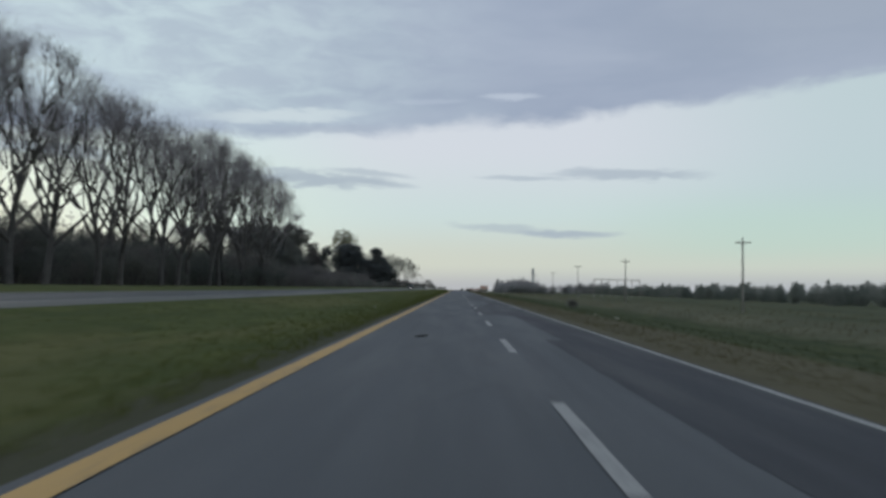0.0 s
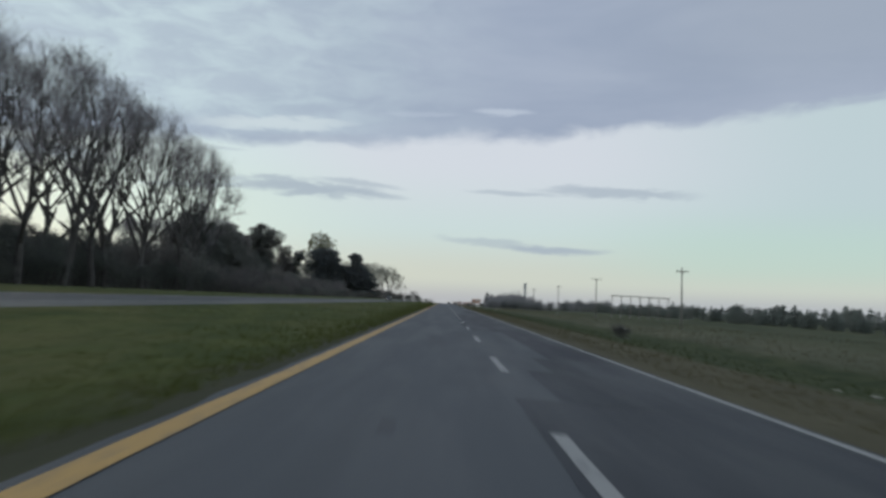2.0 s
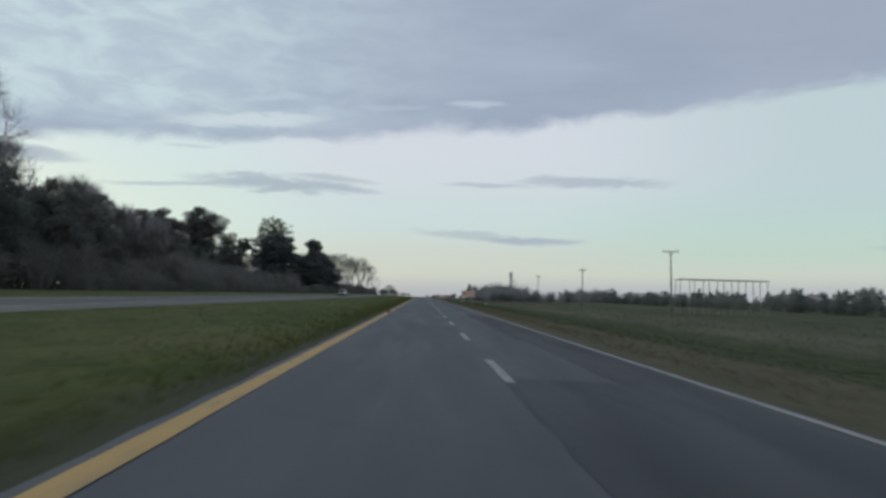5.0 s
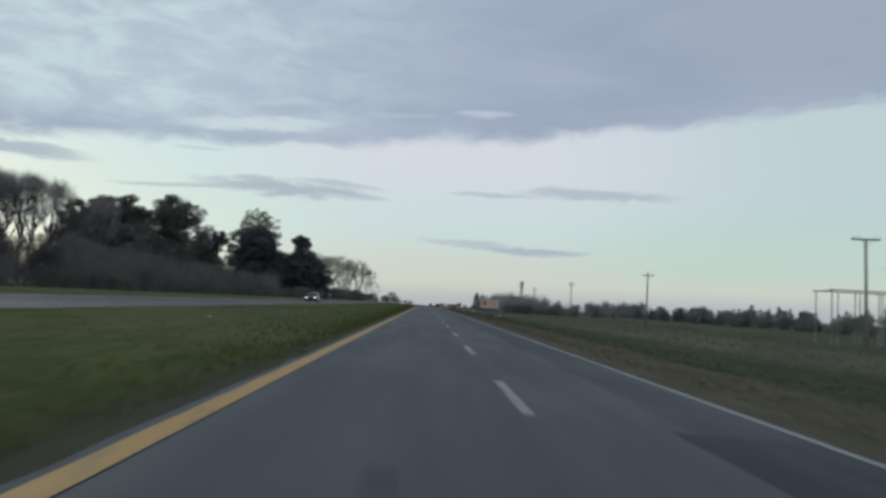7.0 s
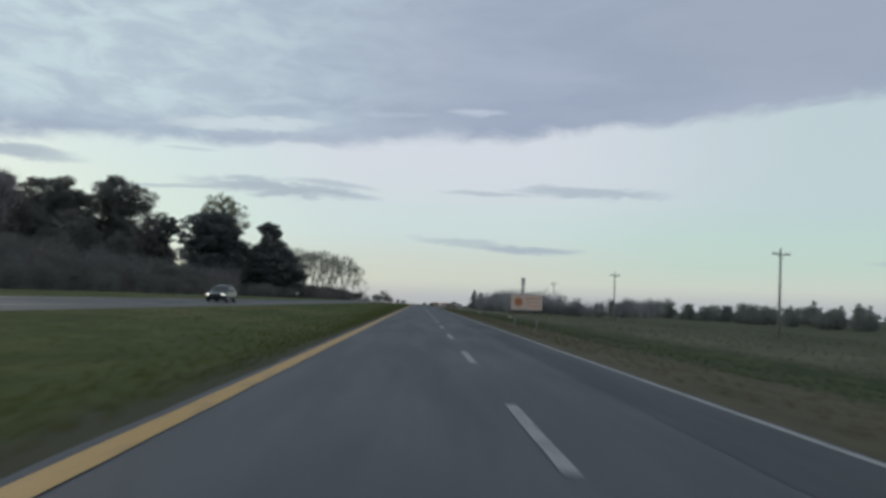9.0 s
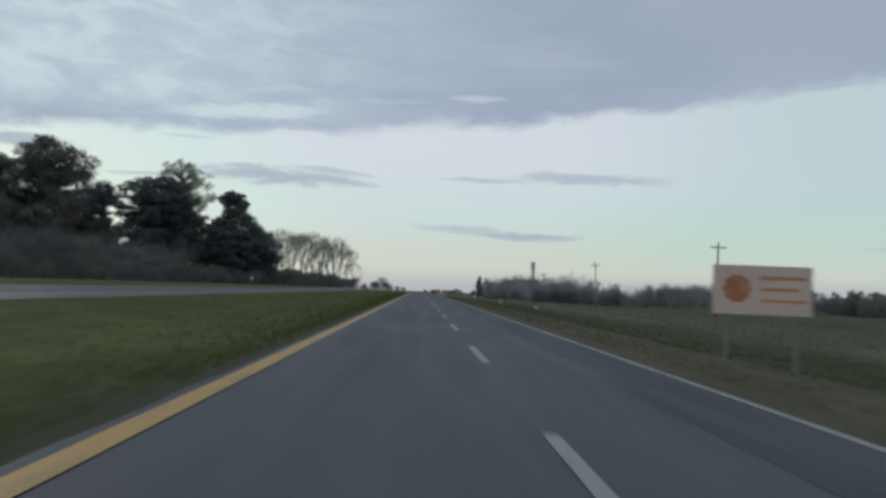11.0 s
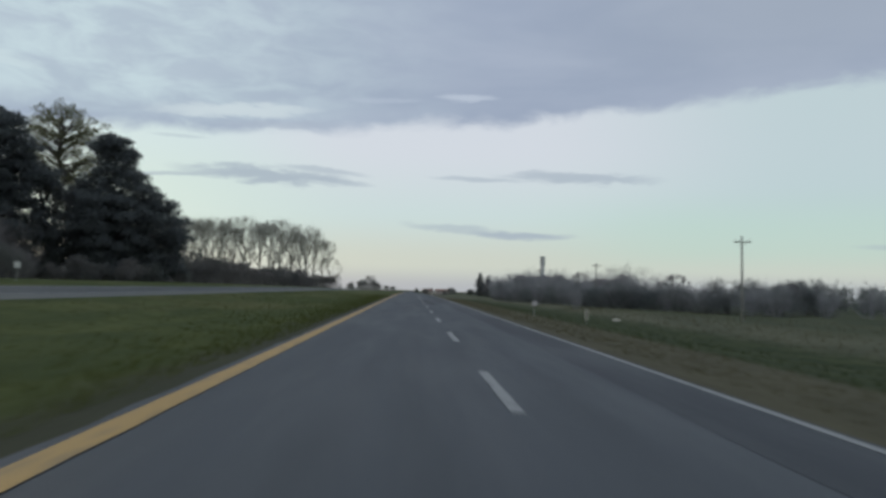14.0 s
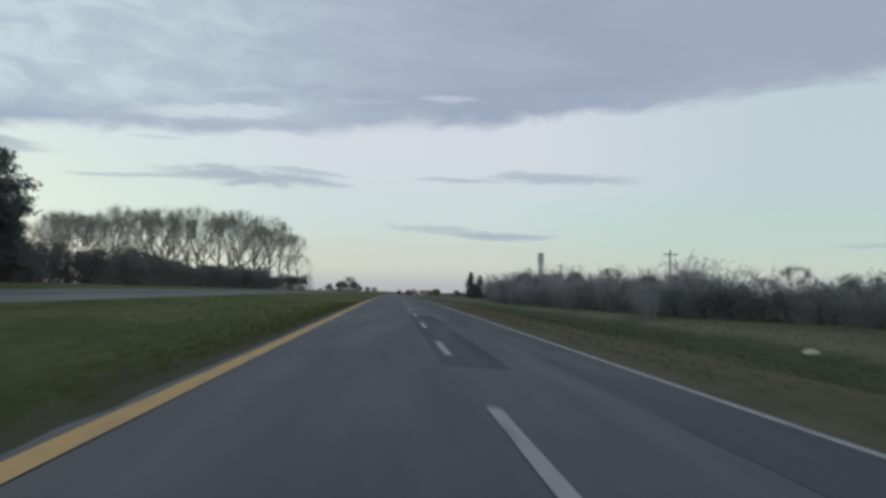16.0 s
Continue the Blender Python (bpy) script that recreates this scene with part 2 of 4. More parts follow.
# pale twigs, their colour lightened further to stand in for distance haze
TWIG_HAZED = mottled("pale_hazed_twigs", (0.31, 0.30, 0.26), (0.47, 0.45, 0.39), 0.4, fine=6, bump=0.2)
TWIG_BROWN = mottled("brown_twigs", (0.135, 0.124, 0.126), (0.22, 0.202, 0.20), 0.5, fine=6, bump=0.2)
# grey thicket twigs, colour raised further to imitate haze
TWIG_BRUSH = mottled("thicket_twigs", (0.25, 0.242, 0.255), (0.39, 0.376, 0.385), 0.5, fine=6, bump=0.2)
# needle, shrub and field-tree tones are raised to stand in for windscreen veil
PINE = foliage("pine_needles", (0.130, 0.139, 0.153), (0.175, 0.184, 0.190))
CEDAR = foliage("cedar_needles", (0.128, 0.138, 0.152), (0.173, 0.182, 0.188))
SHRUB = foliage("shrub_leaves", (0.122, 0.128, 0.128), (0.200, 0.204, 0.190))
SHRUB_BROWN = foliage("dull_shrub_leaves", (0.122, 0.115, 0.118), (0.20, 0.19, 0.187))
SPRING = foliage("sparse_pale_leaves", (0.095, 0.100, 0.060), (0.175, 0.172, 0.105))
# thicket leaves likewise carry the haze in a lifted base colour
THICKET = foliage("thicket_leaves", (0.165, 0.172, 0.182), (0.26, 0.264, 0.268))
FIELD_TREE = foliage("field_tree_leaves", (0.185, 0.208, 0.200), (0.27, 0.292, 0.268))
POLE_WOOD = mottled("weathered_pole", (0.24, 0.23, 0.21), (0.38, 0.362, 0.335), 2.0, fine=10, bump=0.4)
CONCRETE = mottled("concrete", (0.26, 0.25, 0.23), (0.40, 0.39, 0.37), 1.5, fine=12, bump=0.4)
STEEL = mottled("rusty_steel", (0.22, 0.20, 0.19), (0.34, 0.315, 0.295), 2.0, rough=0.7, fine=8)
PORCELAIN = mottled("porcelain", (0.30, 0.27, 0.25), (0.42, 0.40, 0.38), 9.0, rough=0.35, fine=3, bump=0.05)
SIGN_FACE = mottled("sign_face", (0.72, 0.54, 0.46), (0.80, 0.62, 0.54), 1.2, rough=0.55, fine=10, bump=0.05)
SIGN_ORANGE = mottled("sign_orange", (0.64, 0.26, 0.14), (0.74, 0.34, 0.20), 3.0, rough=0.55, fine=6, bump=0.05)
# grey plate colour with the headlights' pinkish reflection mixed in
SIGN_GREY = mottled("headlit_sign_grey", (0.46, 0.42, 0.42), (0.58, 0.53, 0.53), 3.0, rough=0.5, fine=6, bump=0.08)
BROKEN_CONCRETE = mottled("broken_pale_concrete", (0.46, 0.42, 0.35), (0.66, 0.60, 0.50), 4.0, fine=5, bump=0.5)
SIGN_WHITE = mottled("sign_white", (0.52, 0.50, 0.47), (0.66, 0.64, 0.60), 3.0, rough=0.55, fine=6, bump=0.05)
SIGN_CREAM = mottled("sign_cream", (0.70, 0.62, 0.50), (0.80, 0.72, 0.60), 3.0, rough=0.55, fine=6, bump=0.05)
BLACK_PAINT = mottled("black_paint", (0.02, 0.02, 0.02), (0.04, 0.04, 0.04), 5.0, rough=0.5, fine=6, bump=0.05)
TOWER_WALL = mottled("tower_render", (0.60, 0.58, 0.55), (0.74, 0.71, 0.68), 0.3, fine=8, bump=0.2)
HOUSE_WALL = mottled("house_plaster", (0.40, 0.33, 0.30), (0.55, 0.47, 0.43), 0.3, fine=8, bump=0.2)
HOUSE_ROOF = mottled("house_roof", (0.16, 0.07, 0.05), (0.26, 0.12, 0.09), 0.5, fine=10, bump=0.3)
WINDOW_DARK = mottled("dark_window", (0.02, 0.022, 0.025), (0.035, 0.037, 0.04), 2.0, rough=0.15, fine=4, bump=0.0, spec=0.5)
RED_CLOTH = mottled("red_cloth", (0.22, 0.035, 0.02), (0.36, 0.08, 0.045), 8.0, fine=5, bump=0.5)
RUBBER = mottled("rubber", (0.012, 0.012, 0.012), (0.028, 0.028, 0.028), 12.0, rough=0.8, fine=5)
LITTER = mottled("pale_litter", (0.26, 0.25, 0.21), (0.40, 0.38, 0.33), 8.0, fine=5, bump=0.5)
SOIL = mottled("dark_soil", (0.045, 0.042, 0.028), (0.085, 0.078, 0.050), 6.0, fine=5, bump=0.5)
CAR_PAINT = mottled("dark_car_paint", (0.018, 0.020, 0.024), (0.030, 0.032, 0.038), 1.0, rough=0.25, fine=30, bump=0.02, spec=0.6)
CAR_GLASS = mottled("car_glass", (0.015, 0.018, 0.02), (0.03, 0.034, 0.036), 1.0, rough=0.2, fine=6, bump=0.0, spec=0.3)
RIM = mottled("wheel_rim", (0.30, 0.30, 0.31), (0.42, 0.42, 0.43), 6.0, rough=0.35, fine=4, bump=0.05)
HEADLIGHT, _k, _b, _p = material("headlight_glow", 0.2, 0.5)
_b.inputs["Emission Color"].default_value, _b.inputs["Emission Strength"].default_value = (1.0, 0.93, 0.80, 1), 3.5


# ---- building helpers ----
def mesh_of(name, verts, faces, mat, smooth=False):
    me = bpy.data.meshes.new(name)
    me.from_pydata([tuple(v) for v in verts], [], [tuple(f) for f in faces])
    me.materials.append(mat)
    if smooth:
        me.shade_smooth()
    return me


def under(ob, parent):
    ob.parent = parent
    return ob


def part(name, bm, mat, parent, label="", smooth=False):
    """One mesh object under a thing or a part."""
    me = bpy.data.meshes.new(name)
    bm.to_mesh(me)
    bm.free()
    me.materials.append(mat)
    if smooth:
        me.shade_smooth()
    ob = under(new(name, me), parent)
    return tagged(ob, label) if label else ob


def box(bm, cx, cy, cz, sx, sy, sz, bevel=0.0, turn=None):
    r = bmesh.ops.create_cube(bm, size=1.0)
    vs = r["verts"]
    m = Matrix.Translation((cx, cy, cz)) @ (turn or Matrix()) @ Matrix.Diagonal((sx, sy, sz, 1))
    bmesh.ops.transform(bm, matrix=m, verts=vs)
    if bevel:
        es = list({e for v in vs for e in v.link_edges})
        bmesh.ops.bevel(bm, geom=es, offset=bevel, segments=2, affect="EDGES")
    return bm


def rod(bm, a, b, r0, r1=None, sides=8):
    a, b = Vector(a), Vector(b)
    r1 = r0 if r1 is None else r1
    r = bmesh.ops.create_cone(bm, cap_ends=True, segments=sides, radius1=r0, radius2=r1, depth=(b - a).length)
    q = (b - a).to_track_quat("Z", "Y").to_matrix().to_4x4()
    bmesh.ops.transform(bm, matrix=Matrix.Translation((a + b) / 2) @ q, verts=r["verts"])
    return bm


def thing(name, label, category, group="", at=(0, 0, 0), turn=0.0):
    e = new(name)
    e.matrix_basis = pose(*at, 0, 0, turn)
    return tagged(e, label, category, group)


# ---- lie of the land ----
LEFT_EDGE, RIGHT_EDGE = -2.47, 5.25
YEL, DASH, RIGHT = -2.258, 1.439, 4.994
OPP_IN, OPP_OUT = -13.4, -21.8
PROFILE_X = [-1600, -300, -60, -34, -25, -22.2, -21.8, -13.4, -13.1, -12.0, -8.0, -3.3, -2.47, 5.25, 6.0, 9.0, 12.0, 15.0, 20.0, 25.0, 30.0, 35.0, 60.0, 150.0, 1600]
PROFILE_Z = [1.2, 1.2, 1.22, 1.20, 1.02, 0.84, 0.86, 0.56, 0.50, 0.42, 0.14, 0.06, 0.108, -0.231, -0.27, -0.50, -0.95, -1.35, -2.0, -2.45, -1.75, -1.3, -1.5, -1.8, -1.8]


def sag(y):
    """The land sinks gently far ahead."""
    s = max(0.0, y - 430.0)
    return -0.0062 * (s * s / (s + 120.0)) if y < 2400 else -0.0062 * (1970.0 * 1970.0 / 2090.0) - 0.0012 * (y - 2400)


def lie(x, y):
    return float(np.interp(x, PROFILE_X, PROFILE_Z)) + sag(y)


def land(x, y):
    """The ground with its unevenness, off the roads."""
    z = lie(x, y)
    if x < OPP_OUT - 0.6 or OPP_IN + 0.5 < x < LEFT_EDGE - 0.2 or x > RIGHT_EDGE + 0.5:
        a = 0.05 if x < 12 else 0.16
        z += a * noise.noise(Vector((x * 0.35, y * 0.12, 0.0))) + 0.5 * a * noise.noise(Vector((x * 1.1, y * 0.7, 3.0)))
    if x > 20:
        z += 0.25 * noise.noise(Vector((x * 0.03, y * 0.02, 7.0)))
    return z


Y_STEPS = list(np.arange(-60, 520, 2.0)) + list(np.arange(520, 1200, 20.0)) + list(np.arange(1200, 4601, 200.0))
X_STEPS = [-1600, -900, -500, -300, -200, -140, -100, -80, -60, -50, -42, -36, -32, -29, -27, -25, -24, -23.2, -22.2, -21.8, -17.6, -13.4, -13.1, -12.6, -12.0, -11.0,
           -10, -9, -8, -7, -6, -5, -4.4, -3.9, -3.3, -2.9, -2.47, 1.4, 5.25, 5.6, 6.0, 6.8, 7.5, 8.2, 9, 10, 11, 12, 13, 14.5, 16, 18, 20, 22, 24, 26.5, 29, 31.5, 34,
           38, 44, 52, 60, 75, 95, 120, 150, 220, 320, 500, 900, 1600]


def sheet(name, xs, ys, zf, mat):
    verts = [(x, y, zf(x, y)) for x in xs for y in ys]
    n = len(ys)
    faces = [(i * n + j, (i + 1) * n + j, (i + 1) * n + j + 1, i * n + j + 1) for i in range(len(xs) - 1) for j in range(n - 1)]
    return new(name, mesh_of(name, verts, faces, mat, True))


def ground_height(x, y):
    on = LEFT_EDGE < x < RIGHT_EDGE or OPP_OUT < x < OPP_IN
    return land(x, y) - (0.08 if on else 0.0)


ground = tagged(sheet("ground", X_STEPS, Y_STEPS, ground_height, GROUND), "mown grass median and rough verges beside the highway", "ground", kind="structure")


def ragged(x0, x1, y0, y1, step, amp, seed, sheet_z, lift):
    """A strip along the road whose sides waver."""
    ys = list(np.arange(y0, min(y1, 520.0), step)) + list(np.arange(max(y0, 520.0), y1 + 1, 40.0)) if y1 > 520 else list(np.linspace(y0, y1, max(2, int((y1 - y0) / step))))
    verts, faces = [], []
    for i, y in enumerate(ys):
        a = amp * noise.noise(Vector((seed, y * 0.9, 0))) + 0.6 * amp * noise.noise(Vector((seed, y * 3.1, 5)))
        b = amp * noise.noise(Vector((seed + 9, y * 0.9, 0))) + 0.6 * amp * noise.noise(Vector((seed + 9, y * 3.1, 5)))
        for x in (x0 + a, x1 + b):
            verts.append((x, y, sheet_z(x, y) + lift))
        if i:
            faces.append((2 * i - 2, 2 * i - 1, 2 * i + 1, 2 * i))
    return verts, faces


def on_road(x, y):
    return -FALL * x + sag(y)


def on_opposite(x, y):
    return 0.56 + (OPP_IN - x) * (0.30 / 8.4) + sag(y)


v, f_ = ragged(LEFT_EDGE, RIGHT_EDGE, -60, 4600, 1.0, 0.07, 2.0, on_road, 0.0)
road = tagged(new("road", mesh_of("road", v, f_, ASPHALT)), "worn grey asphalt carriageway with painted lane lines", "road", kind="structure")
v, f_ = ragged(OPP_OUT, OPP_IN, -60, 4600, 1.0, 0.06, 31.0, on_opposite, 0.0)
opposite = tagged(new("road_opposite", mesh_of("road_opposite", v, f_, ASPHALT_OLD)), "pale asphalt carriageway of the opposite direction", "road", kind="structure")


def road_part(name, x0, x1, y0, y1, mat, amp, seed, parent, zf, lift, step=0.5):
    vv, ff = ragged(x0, x1, y0, y1, step, amp, seed, zf, lift)
    return under(new(name, mesh_of(name, vv, ff, mat)), parent)


# newer asphalt along the outer wheel track: offset of its inner edge from the lane line, start and end
OVERLAYS = ((1.25, -30, 22), (1.75, 22, 40), (-0.2, 40, 57), (0.5, 57, 62), (1.1, 62, 66), (1.6, 66, 83), (-0.1, 83, 128), (1.9, 128, 140), (1.7, 140, 171), (2.0, 171, 204), (1.92, 204, 232), (1.88, 232, 268),
            (2.0, 268, 284), (2.12, 284, 322), (2.05, 322, 338), (2.1, 338, 372), (2.0, 372, 404), (1.4, 404, 520))
for k, (offset, y0, y1) in enumerate(OVERLAYS):
    tagged(road_part("asphalt_overlay", DASH + offset, RIGHT + 0.19, y0 + 0.03, y1 - 0.03, ASPHALT_MID if y0 > 170 else ASPHALT_DARK if offset > 1.2 else ASPHALT_GLARE, 0.05, 3 + 7 * k, road, on_road, 0.004), "darker newer asphalt strip")
tagged(road_part("asphalt_patch", DASH - 0.3, DASH + 1.0, 390.0, 416.0, ASPHALT_DARK, 0.07, 171, road, on_road, 0.007), "dark patch of newer asphalt round the lane line")
for k, (x0, x1, y0, y1) in enumerate(((-0.38, -0.14, 167.0, 167.8), (-0.46, -0.26, 53.2, 54.2), (-0.34, -0.08, 36.4, 37.3))):
    tagged(road_part("tar_stain", x0, x1, y0, y1, ASPHALT_MID, 0.11, 190 + 5 * k, road, on_road, 0.004, 0.12), "dark oily stain in the wheel track")
tagged(road_part("tar_seam", DASH - 0.12, DASH - 0.02, 84, 100, RUBBER, 0.04, 9, road, on_road, 0.007), "tar-sealed joint between the lanes")
tagged(road_part("yellow_line", YEL - 0.08, YEL + 0.185, -40, 4000, YELLOW, 0.012, 10, road, on_road, 0.010), "worn yellow edge line")
tagged(road_part("white_line", RIGHT - 0.075, RIGHT + 0.085, -40, 4000, WHITE, 0.012, 11, road, on_road, 0.010), "worn white edge line")
CYCLE, DASH_LENGTH, FIRST = 11.04, 4.1, 5.81
for i in range(-2, 90):
    y = FIRST + CYCLE * i
    road_part("lane_dash", DASH - 0.085, DASH + 0.085, y, y + DASH_LENGTH, WHITE, 0.012, 20 + i, road, on_road, 0.010, 0.66)
tagged(road_part("paved_shoulder", OPP_IN - 2.3, OPP_IN - 0.05, -40, 3000, SHOULDER, 0.05, 14, opposite, on_opposite, 0.004), "bleached paved shoulder")
tagged(road_part("edge_line", OPP_IN - 2.55, OPP_IN - 2.42, -40, 3000, WHITE_OLD, 0.012, 12, opposite, on_opposite, 0.006), "faded edge line")
tagged(road_part("edge_line", OPP_OUT + 0.45, OPP_OUT + 0.6, -40, 3000, WHITE_OLD, 0.012, 13, opposite, on_opposite, 0.006), "faded edge line")


# ---- grass along the road edges ----
def blades(name, label, count, xf, y0, y1, h0, h1, wid, mat, seed):
    r = np.random.default_rng(seed)
    ys = r.uniform(y0, y1, count)
    xs = xf(r, count, ys)
    verts, faces = [], []
    for x, y in zip(xs, ys):
        z = land(x, y) - 0.01
        for _ in range(3):
            a, hh = r.uniform(0, 6.283), r.uniform(h0, h1)
            dx, dy, lean = math.cos(a) * wid, math.sin(a) * wid, r.uniform(-0.5, 0.5) * hh
            ox, oy = r.normal(0, 0.05, 2)
            n = len(verts)
            verts += [(x + ox - dx, y + oy - dy, z), (x + ox + dx, y + oy + dy, z), (x + ox + lean * dy / wid, y + oy + lean * dx / wid, z + hh)]
            faces.append((n, n + 1, n + 2))
    return tagged(new(name, mesh_of(name, verts, faces, mat)), label, "grass", kind="stuff")


def near_left(r, n, ys):
    return LEFT_EDGE - 0.25 - r.gamma(1.3, 0.9, n)


def across_left(r, n, ys):
    return r.uniform(-13.3, -3.2, n)


def near_right(r, n, ys):
    return np.minimum(RIGHT_EDGE + 0.45 + r.gamma(1.6, 1.5, n), 12.0)


def ditch(r, n, ys):
    return r.uniform(10.4, 27.5, n)


def field(r, n, ys):
    return np.where(r.random(n) < 0.5, r.uniform(27.0, 33.0, n), r.uniform(30.0, 48.0, n))


blades("grass", "short green grass at the median's edge", 20000, near_left, 2, 440, 0.05, 0.16, 0.012, GRASS, 1)
blades("grass", "green grass over the median", 30000, across_left, 4, 450, 0.03, 0.07, 0.012, GRASS, 2)
blades("grass", "dry brown grass on the verge", 14000, near_right, 2, 450, 0.04, 0.14, 0.014, GRASS_DRY, 3)
blades("grass", "dark green grass in the ditch", 11000, ditch, 6, 460, 0.08, 0.20, 0.016, GRASS_LUSH, 4)
blades("grass", "tall dry grass beyond the ditch", 9000, field, 15, 470, 0.10, 0.32, 0.02, GRASS_DRY, 5)


# ---- plants ----
def cross3(a, b):
    return np.array((a[1] * b[2] - a[2] * b[1], a[2] * b[0] - a[0] * b[2], a[0] * b[1] - a[1] * b[0]))


class Growth:
    def __init__(self, seed):
        self.r = np.random.default_rng(seed)
        self.v, self.f = {}, {}

    def tube(self, key, pts, radii, sides):
        v, f = self.v.setdefault(key, []), self.f.setdefault(key, [])
        prev = None
        for i, (p, rad) in enumerate(zip(pts, radii)):
            d = (pts[min(i + 1, len(pts) - 1)] - pts[max(i - 1, 0)])
            d = d / (math.sqrt(d @ d) + 1e-9)
            a = cross3(d, (0.31, 0.9, 0.2) if abs(d[2]) > 0.8 else (0, 0, 1))
            a /= math.sqrt(a @ a) + 1e-9
            b = cross3(d, a)
            n = len(v)
            if i == len(pts) - 1 and i > 0:
                v.append(tuple(p))
                f += [(prev + j, prev + (j + 1) % sides, n) for j in range(sides)]
            else:
                for j in range(sides):
                    t = 2 * math.pi * j / sides
                    v.append(tuple(p + rad * (math.cos(t) * a + math.sin(t) * b)))
                if prev is not None:
                    f += [(prev + j, prev + (j + 1) % sides, n + (j + 1) % sides, n + j) for j in range(sides)]
                prev = n

    def path(self, p, d, length, segs, wiggle, rise):
        pts, dirs = [np.array(p, float)], []
        d = np.array(d, float)
        for _ in range(segs):
            d = d + self.r.normal(0, wiggle, 3) + np.array((0, 0, rise))
            d /= np.linalg.norm(d)
            dirs.append(d)
            pts.append(pts[-1] + d * length / segs)
        return pts, dirs

    def aside(self, d, angle):
        q = self.r.normal(0, 1, 3)
        q -= d * np.dot(q, d)
        q /= np.linalg.norm(q) + 1e-9
        return d * math.cos(angle) + q * math.sin(angle)

    def leaves(self, key, centre, spread, count, size, slim=0.5, out=None):
        """Small loose leaves or needle tufts round a point."""
        v, f = self.v.setdefault(key, []), self.f.setdefault(key, [])
        c = np.asarray(centre) + self.r.normal(0, 1, (count, 3)) * np.asarray(spread)
        a = self.r.normal(0, 1, (count, 3))
        if out is not None:
            a = 0.55 * a + np.asarray(out)
        a /= np.linalg.norm(a, axis=1)[:, None]
        b = np.cross(a, self.r.normal(0, 1, (count, 3)))
        b /= np.linalg.norm(b, axis=1)[:, None] + 1e-9
        s = size * self.r.uniform(0.6, 1.3, (count, 1))
        for p, q, o in zip(c + a * s, c - a * s * 0.5 + b * s * slim, c - a * s * 0.5 - b * s * slim):
            n = len(v)
            v += [tuple(p), tuple(q), tuple(o)]
            f.append((n, n + 1, n + 2))

    def thing(self, name, label, category, mats, group="", lift=-0.25):
        e = thing(name, label, category, group)
        for key in self.v:
            ob = under(new(key, mesh_of(key, self.v[key], self.f[key], mats[key], key in ("trunk", "framework"))), e)
            ob.location = (0, 0, lift)
        return e


